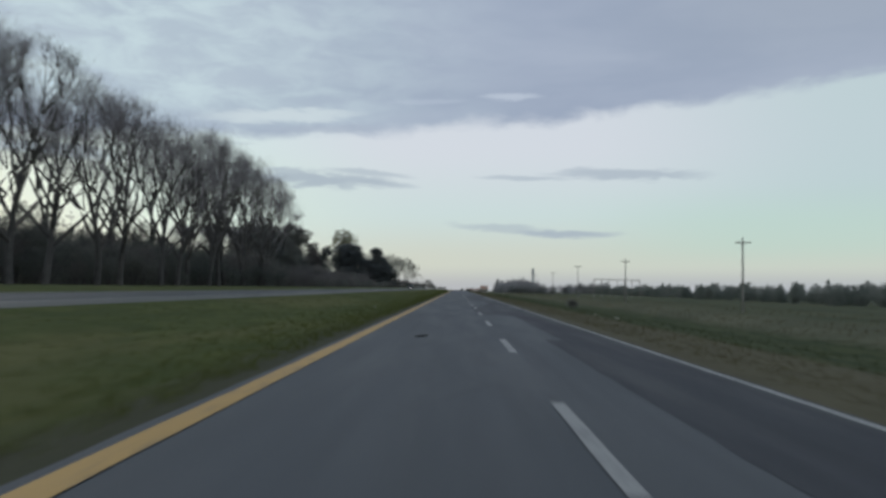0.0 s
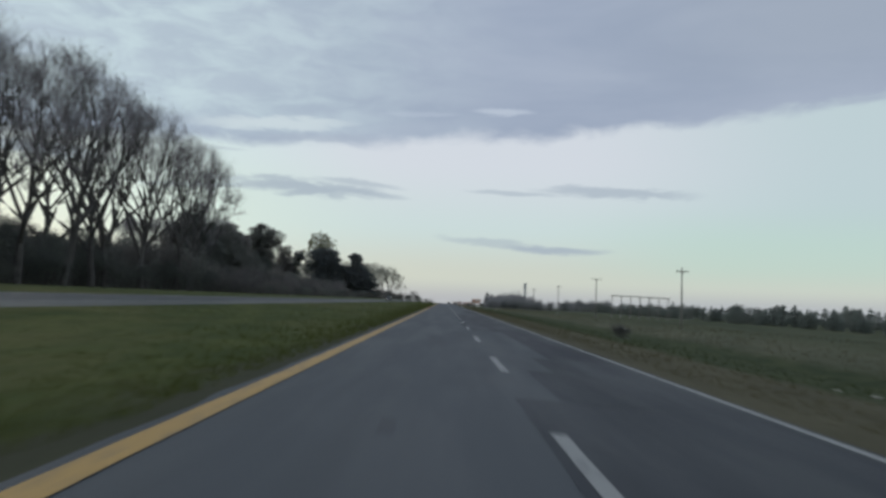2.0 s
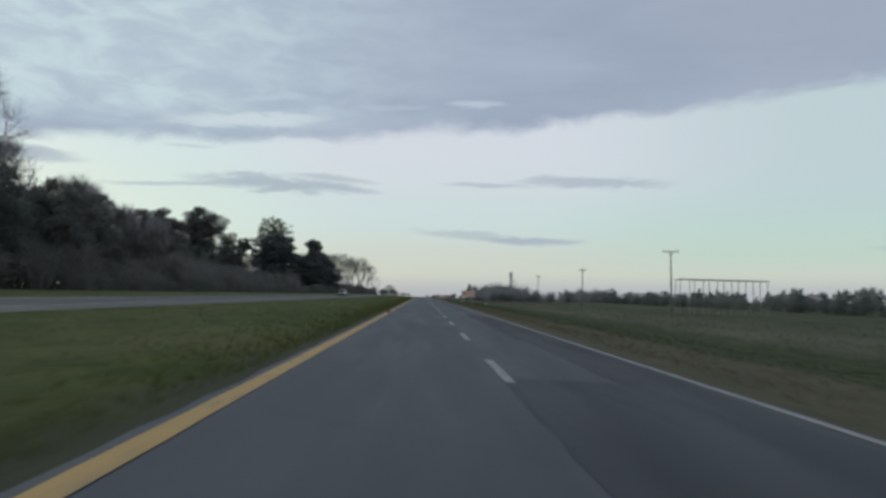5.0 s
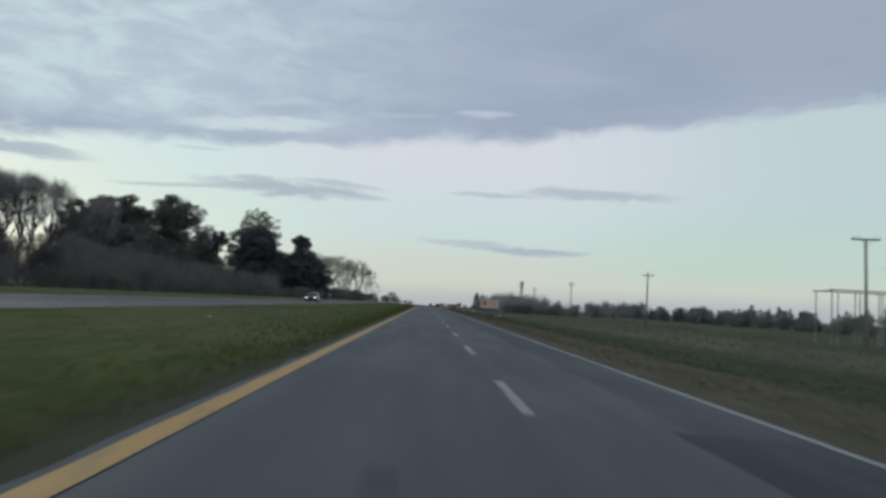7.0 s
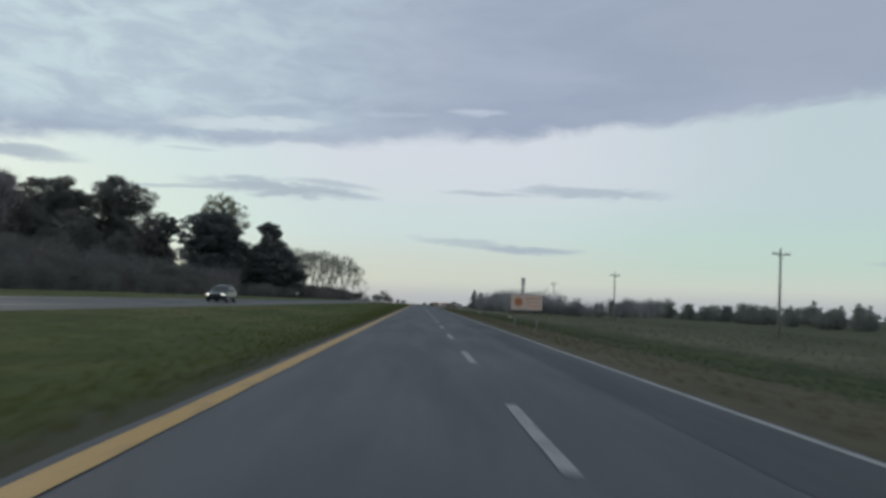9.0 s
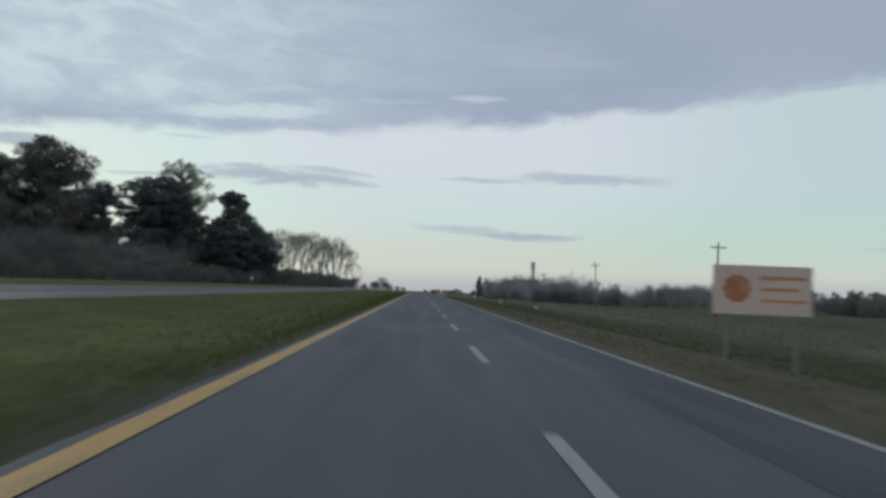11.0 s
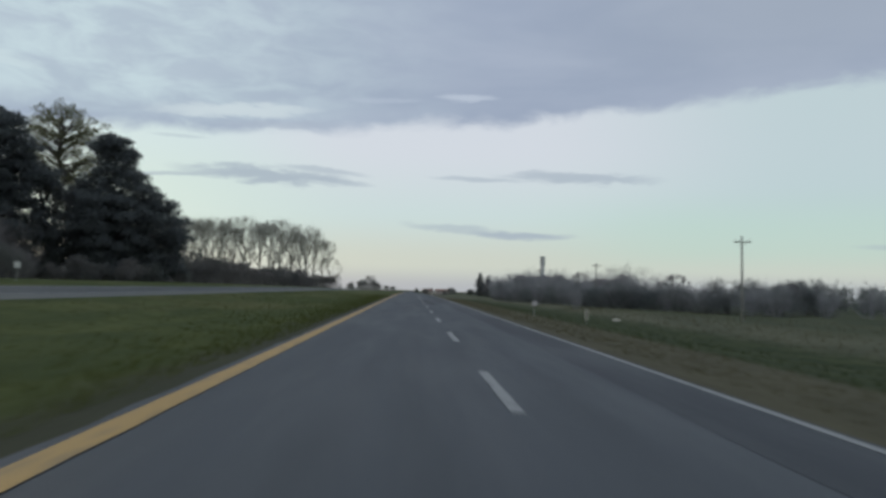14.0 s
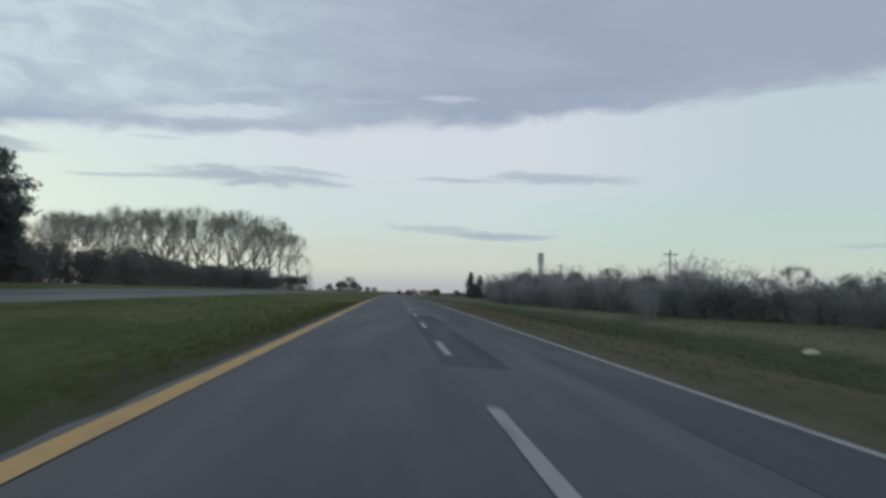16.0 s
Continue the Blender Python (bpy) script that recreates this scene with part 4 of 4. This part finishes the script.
hedges = [shrub(430 + i, 6.0, 4.6, "dark hedge shrub at the field's edge", SHRUB_BROWN, name="hedge_shrub", group="hedge before the grove", count=26, size=0.22) for i in range(2)]
spots = [(-37 + rng.normal(0, 1.5), y, rng.uniform(0.6, 0.95)) for y in np.arange(475, 640, 8.0)] + [(-50 + rng.normal(0, 3), y, rng.uniform(0.8, 1.2)) for y in np.arange(475, 640, 9.0)]
spots += [(x, 642 + rng.normal(0, 6), rng.uniform(0.9, 1.3)) for x in np.arange(-36, -170, -6.0)] + [(x, 712 + rng.normal(0, 4), rng.uniform(1.0, 1.3)) for x in np.arange(-36, -170, -8.0)] + [(-33, 658, 0.9), (-50, 480, 0.8), (-54, 486, 0.9), (-60, 492, 1.0), (-62, 576, 1.6), (-66, 582, 1.7), (-58, 590, 1.5), (-88, 556, 1.3)]
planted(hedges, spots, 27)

# far clumps ahead
far_trees = [shrub(450 + i, 9.0, 6.0, "far clump of dark trees", SHRUB, name="tree_clump", group="far trees along the highway", count=22, size=0.4) for i in range(2)]
spots = [(-43, 1200, 1.7), (-52, 1190, 1.1), (-34, 1215, 1.0), (-61, 1180, 0.9), (-24, 1260, 0.8), (-18, 1300, 0.7), (20, 1150, 0.7), (44, 1080, 0.8), (56, 1010, 0.7), (34, 1000, 0.55), (30, 1300, 0.9), (14, 1500, 0.8)]
spots += [(x + rng.normal(0, 10), 2100 + rng.normal(0, 60), rng.uniform(0.8, 1.5)) for x in np.arange(-420, -60, 26.0)] + [(x + rng.normal(0, 10), 1900 + rng.normal(0, 60), rng.uniform(0.8, 1.4)) for x in np.arange(60, 900, 30.0)]
planted(far_trees, spots, 28)

# row of small field trees on the low side
CONE = ((0.0, 0.7), (0.2, 1.0), (0.5, 0.8), (0.8, 0.42), (1.0, 0.1))
field_trees = [massed_tree(470 + i, 5.6 + 0.6 * i, scaled_outline(CONE if i == 2 else BROAD, 3.0 if i == 2 else 3.1), "small grey-green bushy tree at the edge of the field", FIELD_TREE, name="field_tree", group="row of field trees", low=0.06, clumps=75, clump=0.72, count=90, leaf_size=0.16, flat=0.8) for i in range(3)]
spots = []
y = 116.0
while y < 470:
    x = 82 + 0.02 * (y - 120) + rng.normal(0, 3.0)
    spots.append((x, y, rng.uniform(0.46, 0.82)))
    y += rng.choice([2.6, 3.2, 4.0, 5.0, 11.0], p=[0.25, 0.3, 0.25, 0.12, 0.08])
spots += [(118 + rng.normal(0, 5), y, rng.uniform(0.75, 1.1)) for y in np.arange(150, 540, 6.0)]
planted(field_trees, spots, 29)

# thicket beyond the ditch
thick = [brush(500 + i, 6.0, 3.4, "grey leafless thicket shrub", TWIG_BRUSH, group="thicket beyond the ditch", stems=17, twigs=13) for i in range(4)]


def thicket_height(x, y):
    """How tall the thicket grows: taller to the north, low at its far tip, in uneven clumps."""
    return (0.78 + 0.0024 * (y - 450)) * (1.0 - 0.55 * max(0.0, min(1.0, (y - 725) / 60))) * (1.0 + 0.6 * noise.noise(Vector((x * 0.07, y * 0.035, 2.0))))


def thicket_front(y):
    return 34.0 + 12.0 * max(0.0, min(1.0, (462 - y) / 16)) + max(0.0, 446 - y) * 0.9 + max(0.0, y - 600) * 0.13


spots = []
for y in np.arange(436, 785, 8.4):
    for row in range(4):
        x = thicket_front(y) + 5.5 * row + rng.normal(0, 1.6)
        spots.append((x, y + rng.normal(0, 1.8), rng.uniform(0.8, 1.15) * thicket_height(x, y) + 0.05 * row))
planted(thick, spots, 30)
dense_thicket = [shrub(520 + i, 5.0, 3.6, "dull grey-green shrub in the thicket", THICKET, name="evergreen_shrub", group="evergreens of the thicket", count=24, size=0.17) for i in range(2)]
spots = [(thicket_front(y) + 3 + 16 * rng.random(), y, rng.uniform(0.7, 1.2) * thicket_height(42, y) * 1.1) for y in np.arange(440, 775, 3.4)] + [(thicket_front(y) + rng.normal(1.5, 1.2), y + rng.normal(0, 1.5), rng.uniform(0.75, 1.05) * thicket_height(38, y)) for y in np.arange(438, 770, 3.8)] + [(92, 505, 1.4), (97, 510, 1.5), (101, 517, 1.35), (70, 472, 1.15), (76, 480, 1.2), (82, 488, 1.25), (87, 497, 1.3), (74, 490, 1.25), (84, 505, 1.4)]
planted(dense_thicket, spots, 31)
pokers = [bare_tree(530 + i, 8.5, "small bare tree rising from the thicket", ELM, group="bare trees in the thicket", wide=0.8 + 0.35 * i, dense=1.1, clear=0.15, fine=0.0011) for i in range(3)]
planted(pokers, [(thicket_front(y) + 4 + 14 * rng.random(), y, rng.uniform(0.6, 1.1) * (0.74 + 0.0016 * (y - 440))) for y in np.arange(445, 760, 9.5)], 32)
bush = shrub(540, 1.7, 1.25, "dark rounded bush in the roadside ditch", SHRUB_BROWN, name="bush", size=0.06)
bush.matrix_basis = pose(20.0, 129.5, land(20.0, 129.5) + 0.1)
for k, (x, y, hh) in enumerate(((42.0, 772, 14.4), (46.0, 770, 12.9))):
    g = conifer(550 + k, hh, 4.6, "dark upright cypress at the end of the thicket", CEDAR, 0.06, name="cypress", group="pair of cypresses", tuft=22, boughs=13, layers=1.2, lobe=0.1)
    g.matrix_basis = pose(x, y, land(x, y))


# ---- poles, signs and other built things ----
def utility_pole(kind):
    e = thing("utility_pole", "weathered wooden utility pole with a crossarm and insulators" if kind == "cross" else "utility pole with a long braced crossarm across its top", "utility pole", "line of utility poles")
    top = 9.0
    bm = bmesh.new()
    rod(bm, (0, 0, -0.9), (0, 0, top), 0.15, 0.095, 12)
    part("pole", bm, POLE_WOOD, e, smooth=True)
    arm_z, half = (top - 0.62, 0.95) if kind == "cross" else (top - 0.08, 1.15)
    bm = bmesh.new()
    box(bm, 0, -0.14, arm_z, 2 * half, 0.10, 0.13, 0.012)
    part("crossarm", bm, POLE_WOOD, e)
    if kind != "cross":
        bm = bmesh.new()
        box(bm, 0, 0.14, arm_z, 2 * half, 0.10, 0.13, 0.012)
        part("crossarm", bm, POLE_WOOD, e)
    for s in (-1, 1):
        bm = bmesh.new()
        rod(bm, (s * half * 0.45, -0.20, arm_z - 0.03), (s * 0.02, -0.16, arm_z - 0.55), 0.018, sides=6)
        part("brace", bm, STEEL, e)
    for x in (-half * 0.92, -half * 0.55, half * 0.55, half * 0.92):
        bm = bmesh.new()
        rod(bm, (x, -0.14, arm_z + 0.06), (x, -0.14, arm_z + 0.14), 0.014, sides=6)
        rod(bm, (x, -0.14, arm_z + 0.12), (x, -0.14, arm_z + 0.18), 0.055, 0.045, 8)
        rod(bm, (x, -0.14, arm_z + 0.18), (x, -0.14, arm_z + 0.25), 0.04, 0.025, 8)
        part("insulator", bm, PORCELAIN, e)
    return e


cross_pole = utility_pole("cross")
cross_pole.matrix_basis = pose(35.1, 155.6, land(35.1, 155.6) + 0.1, 0.6, -0.9, 4)
for x, y, lx, ly in ((35.3, 93.0, 0.3, 0.2), (36.2, 283.0, 0.5, 1.0), (35.8, 344.7, 0.2, 0.4), (36.2, 407.8, -0.3, -0.8), (35.7, 469.9, 0.2, 0.2), (35.7, 532.9, 0.1, 0.2), (35.7, 595.9, 0.1, 0.2), (35.7, 658.9, 0.1, 0.2)):
    copy_thing(cross_pole, pose(x, y, land(x, y) + (-0.6 if y == 469.9 else 0.15), lx, ly, 3))
t_pole = utility_pole("tee")
t_pole.matrix_basis = pose(35.9, 221.6, land(35.9, 221.6) + 0.3, 0.2, -0.4, 0)


def shed_frame():
    """The bare post-and-beam frame of a long open shed."""
    e = thing("shed_frame", "open frame of thin rusty posts and top beams", "frame structure")
    wid, dep, hgt = 14.5, 5.5, 5.75
    for y in (0, dep):
        for i in range(7):
            x = wid * i / 6 + (0.35 if y else 0.0)
            bm = bmesh.new()
            rod(bm, (x, y, -1.1), (x, y, hgt), 0.065, 0.06, 8)
            part("post", bm, STEEL, e)
        bm = bmesh.new()
        box(bm, wid / 2 + (0.17 if y else 0), y, hgt, wid + 0.5, 0.12, 0.13, 0.01)
        part("top_beam", bm, STEEL, e)
    for i in (0, 6):
        bm = bmesh.new()
        box(bm, wid * i / 6 + 0.1, dep / 2, hgt - 0.06, 0.10, dep, 0.10, 0.01)
        part("tie_beam", bm, STEEL, e)
    return e


shed = shed_frame()
shed.matrix_basis = pose(44.2, 241.9, land(44.2, 241.9) + 0.2, 0, 0.9, -8)


def billboard():
    e = thing("billboard", "roadside board with an orange emblem on a pale face", "billboard")
    bm = bmesh.new()
    box(bm, 0, 0, 1.92, 2.85, 0.05, 1.42, 0.008)
    part("panel", bm, SIGN_FACE, e, "pale pinkish sheet panel")
    for x in (-1.0, 1.0):
        bm = bmesh.new()
        box(bm, x, 0.07, 1.0, 0.09, 0.07, 3.2, 0.006)
        part("post", bm, STEEL, e)
    for z in (1.35, 2.5):
        bm = bmesh.new()
        box(bm, 0, 0.045, z, 2.7, 0.035, 0.06, 0.004)
        part("rail", bm, STEEL, e)
    bm = bmesh.new()
    pts = []
    for i in range(20):
        a = 2 * math.pi * i / 20
        rr = 0.44 if i % 2 == 0 else 0.36
        pts.append((-0.74 + rr * math.cos(a), -0.031, 1.95 + rr * math.sin(a)))
    face = bm.faces.new([bm.verts.new(p) for p in pts])
    bmesh.ops.solidify(bm, geom=[face], thickness=0.006)
    part("emblem", bm, SIGN_ORANGE, e, "orange scalloped disc")
    for z, a, b in ((2.28, -0.1, 1.25), (1.95, -0.05, 1.05), (1.62, -0.1, 1.25)):
        bm = bmesh.new()
        box(bm, (a + b) / 2, -0.03, z, b - a, 0.008, 0.10)
        part("writing_bar", bm, SIGN_ORANGE, e)
    return e


board = billboard()
board.matrix_basis = pose(10.03, 277.8, land(10.03, 277.8) + 0.3, 0, 0.5, -3)


def small_sign(name, label, wd, ht, z, face, pole):
    e = thing(name, label, "road sign")
    bm = bmesh.new()
    box(bm, 0, 0, z, wd, 0.02, ht, 0.006)
    part("plate", bm, face, e)
    bm = bmesh.new()
    box(bm, 0, 0.03, z / 2 - 0.1, 0.06, 0.04, z + 0.5, 0.005)
    part("post", bm, pole, e)
    return e


s = small_sign("marker_sign", "small grey rectangular sign on a short post, tinted pink for headlight glow", 0.42, 0.34, 0.96, SIGN_GREY, POLE_WOOD)
s.matrix_basis = pose(9.64, 385.0, land(9.64, 385.0), 1, 2, 8)
s = small_sign("marker_sign", "small white rectangular sign beyond the opposite carriageway", 0.50, 0.45, 1.15, SIGN_WHITE, CONCRETE)
s.matrix_basis = pose(-28.5, 384, land(-28.5, 384), 0, 2, -6)
e = thing("hazard_marker", "narrow black and white diagonally striped hazard marker", "road sign", at=(14.75, 389.5, land(14.75, 389.5)), turn=5)
bm = bmesh.new()
box(bm, 0, 0, 0.75, 0.30, 0.02, 0.90, 0.005)
part("plate", bm, SIGN_CREAM, e)
for i in range(4):
    bm = bmesh.new()
    box(bm, 0, -0.013, 0.45 + 0.22 * i, 0.40, 0.004, 0.09, turn=Matrix.Rotation(radians(-38), 4, "Y"))
    vs = [v for v in bm.verts]
    for v in vs:
        v.co.x = max(-0.148, min(0.148, v.co.x))
    part("stripe", bm, BLACK_PAINT, e)
bm = bmesh.new()
box(bm, 0, 0.03, 0.3, 0.06, 0.04, 1.1, 0.005)
part("post", bm, POLE_WOOD, e)


def lump(name, label, category, size, mat, at, seed, turn=0.0):
    """A small crumpled or broken piece lying on the ground."""
    bm = bmesh.new()
    bmesh.ops.create_icosphere(bm, subdivisions=3, radius=0.5)
    for vtx in bm.verts:
        n = noise.noise(vtx.co * 2.2 + Vector((seed, 0, 0))) * 0.35 + noise.noise(vtx.co * 6 + Vector((0, seed, 0))) * 0.12
        vtx.co = vtx.co * (1 + n)
        vtx.co.z = max(vtx.co.z, -0.25)
        vtx.co = Vector((vtx.co.x * size[0], vtx.co.y * size[1], (vtx.co.z + 0.25) * size[2]))
    me = bpy.data.meshes.new(name)
    bm.to_mesh(me)
    bm.free()
    me.materials.append(mat)
    ob = new(name, me)
    ob.matrix_basis = pose(*at, 0, 0, turn)
    return tagged(ob, label, category)


lump("red_rag", "crumpled rusty red rag on the yellow edge line", "debris", (0.36, 0.26, 0.17), RED_CLOTH, (-2.2, 164.5, on_road(-2.2, 164.5) + 0.012), 3, 20)
lump("tyre_scrap", "flat black scrap of tyre rubber on the asphalt", "debris", (0.20, 0.80, 0.05), RUBBER, (-0.73, 20.4, on_road(-0.73, 20.4) + 0.003), 5, -19)
lump("litter", "pale crumpled sheet lying in the median grass", "litter", (0.18, 0.14, 0.07), LITTER, (-4.7, 45.4, land(-4.7, 45.4)), 7, 15)
for y in (178.5, 207.0, 322.9):
    lump("dirt_clod", "dark clod of soil and dead grass at the yellow line", "dirt", (0.22, 0.30, 0.05), SOIL, (-2.62, y, on_road(-2.62, y) + 0.012), 0.1 * y, 25)
lump("litter", "pale crumpled sheet lying in the median grass", "litter", (0.22, 0.16, 0.08), LITTER, (-9.6, 195.4, land(-9.6, 195.4)), 17, 40)
lump("stone", "pale broken concrete block in the ditch", "stone", (1.2, 0.75, 0.52), BROKEN_CONCRETE, (26.1, 421.1, land(26.1, 421.1) - 0.06), 9, 30)
# low lumps added in place of pale dry patches in the grass
for k in range(5):
    x, y = 12.5 + 0.5 * (k % 3), 58 + 3.1 * k
    lump("stone", "flat pale lump standing in for a dry patch in the ditch grass", "stone", (0.32, 0.25, 0.10), LITTER, (x, y, land(x, y)), 11 + k, 37 * k)

# water tower behind the thicket
e = thing("tower", "plain grey square tower rising behind the thicket", "tower", at=(77.0, 760.4, land(77.0, 760.4) + 1.7))
bm = bmesh.new()
box(bm, 0, 0, 8.6, 2.2, 2.2, 18.0, 0.05)
part("shaft", bm, TOWER_WALL, e)
bm = bmesh.new()
box(bm, 0, 0, 20.2, 2.6, 2.6, 5.4, 0.08)
part("tank", bm, TOWER_WALL, e)


def house(at, wd, dp, ht, turn, label):
    e = thing("house", label, "house", "far roadside houses", at, turn)
    bm = bmesh.new()
    box(bm, 0, 0, ht / 2, wd, dp, ht)
    part("wall", bm, HOUSE_WALL, e)
    bm = bmesh.new()
    vs = [bm.verts.new(p) for p in ((-wd / 2 - 0.4, -dp / 2 - 0.4, ht), (wd / 2 + 0.4, -dp / 2 - 0.4, ht), (wd / 2 + 0.4, dp / 2 + 0.4, ht), (-wd / 2 - 0.4, dp / 2 + 0.4, ht), (-wd / 2 - 0.4, 0, ht + 1.6), (wd / 2 + 0.4, 0, ht + 1.6))]
    for q in ((0, 1, 5, 4), (2, 3, 4, 5), (0, 4, 3), (1, 2, 5), (0, 3, 2, 1)):
        bm.faces.new([vs[i] for i in q])
    part("roof", bm, HOUSE_ROOF, e)
    for x in (-wd * 0.28, wd * 0.28):
        bm = bmesh.new()
        box(bm, x, -dp / 2, ht * 0.5, 1.2, 0.1, 1.2)
        part("window", bm, WINDOW_DARK, e)
    return e


house((33.9, 1120, lie(33.9, 1120) - 0.1), 14, 9, 4.2, 5, "low pale house with a reddish roof far along the highway")
house((19.8, 1180, lie(19.8, 1180) - 0.1), 12, 9, 4.6, -5, "low pale house with a reddish roof far along the highway")


def car():
    """A dark oncoming hatchback with its headlights lit; it faces towards -y."""
    e = thing("car", "dark hatchback with lit headlights on the opposite carriageway", "car")
    ln, wd = 4.1, 1.72

    def loft(sections):
        bm = bmesh.new()
        rings = []
        for y, half, z0, z1, shoulder in sections:
            pts = [(-half * 0.9, z0), (-half, z0 + (z1 - z0) * 0.35), (-half * shoulder, z1 - 0.04), (-half * shoulder * 0.85, z1), (half * shoulder * 0.85, z1), (half * shoulder, z1 - 0.04), (half, z0 + (z1 - z0) * 0.35), (half * 0.9, z0)]
            rings.append([bm.verts.new((x, y, z)) for x, z in pts])
        for a, b in zip(rings, rings[1:]):
            for i in range(8):
                bm.faces.new((a[i], a[(i + 1) % 8], b[(i + 1) % 8], b[i]))
        bm.faces.new(rings[0][::-1])
        bm.faces.new(rings[-1])
        bmesh.ops.recalc_face_normals(bm, faces=bm.faces)
        return bm

    h = wd / 2
    part("body", loft([(-2.05, h * 0.80, 0.32, 0.66, 0.9), (-1.95, h * 0.93, 0.22, 0.74, 0.92), (-1.5, h, 0.20, 0.84, 0.94), (-0.9, h, 0.20, 0.93, 0.95), (0.6, h, 0.20, 0.97, 0.95), (1.7, h, 0.22, 0.98, 0.94), (1.98, h * 0.95, 0.26, 0.95, 0.92), (2.05, h * 0.88, 0.34, 0.80, 0.9)]), CAR_PAINT, e)
    part("windows", loft([(-0.95, h * 0.90, 0.90, 0.94, 0.95), (-0.25, h * 0.88, 0.90, 1.36, 0.80), (0.3, h * 0.88, 0.90, 1.44, 0.78), (1.2, h * 0.88, 0.90, 1.40, 0.78), (1.85, h * 0.85, 0.90, 1.05, 0.84)]), CAR_GLASS, e)
    part("roof", loft([(-0.22, h * 0.70, 1.36, 1.40, 0.97), (0.3, h * 0.70, 1.42, 1.475, 0.95), (1.2, h * 0.70, 1.38, 1.435, 0.95), (1.35, h * 0.68, 1.33, 1.37, 0.95)]), CAR_PAINT, e)
    bm = bmesh.new()
    box(bm, 0, -2.06, 0.50, 0.85, 0.06, 0.14, 0.02)
    part("grille", bm, BLACK_PAINT, e)
    bm = bmesh.new()
    box(bm, 0, -2.03, 0.33, wd * 0.82, 0.12, 0.14, 0.04)
    part("bumper", bm, CAR_PAINT, e)
    for s_ in (-1, 1):
        bm = bmesh.new()
        box(bm, s_ * 0.60, -2.00, 0.63, 0.26, 0.12, 0.10, 0.03, Matrix.Rotation(radians(s_ * 14), 4, "Z"))
        part("headlight", bm, HEADLIGHT, e)
        bm = bmesh.new()
        box(bm, s_ * (h + 0.08), -0.72, 0.99, 0.18, 0.10, 0.12, 0.03)
        part("mirror", bm, CAR_PAINT, e)
        for y in (-1.28, 1.30):
            bm = bmesh.new()
            rod(bm, (s_ * (h - 0.20), y, 0.31), (s_ * (h + 0.005), y, 0.31), 0.31, sides=20)
            tyre = part("wheel", bm, RUBBER, e)
            bm = bmesh.new()
            rod(bm, (s_ * (h - 0.02), y, 0.31), (s_ * (h + 0.015), y, 0.31), 0.20, 0.18, 16)
            part("rim", bm, RIM, tyre)
    return e


hatchback = car()
hatchback.matrix_basis = pose(-17.0, 274.5, on_opposite(-17.0, 274.5), 0, 0, 0)
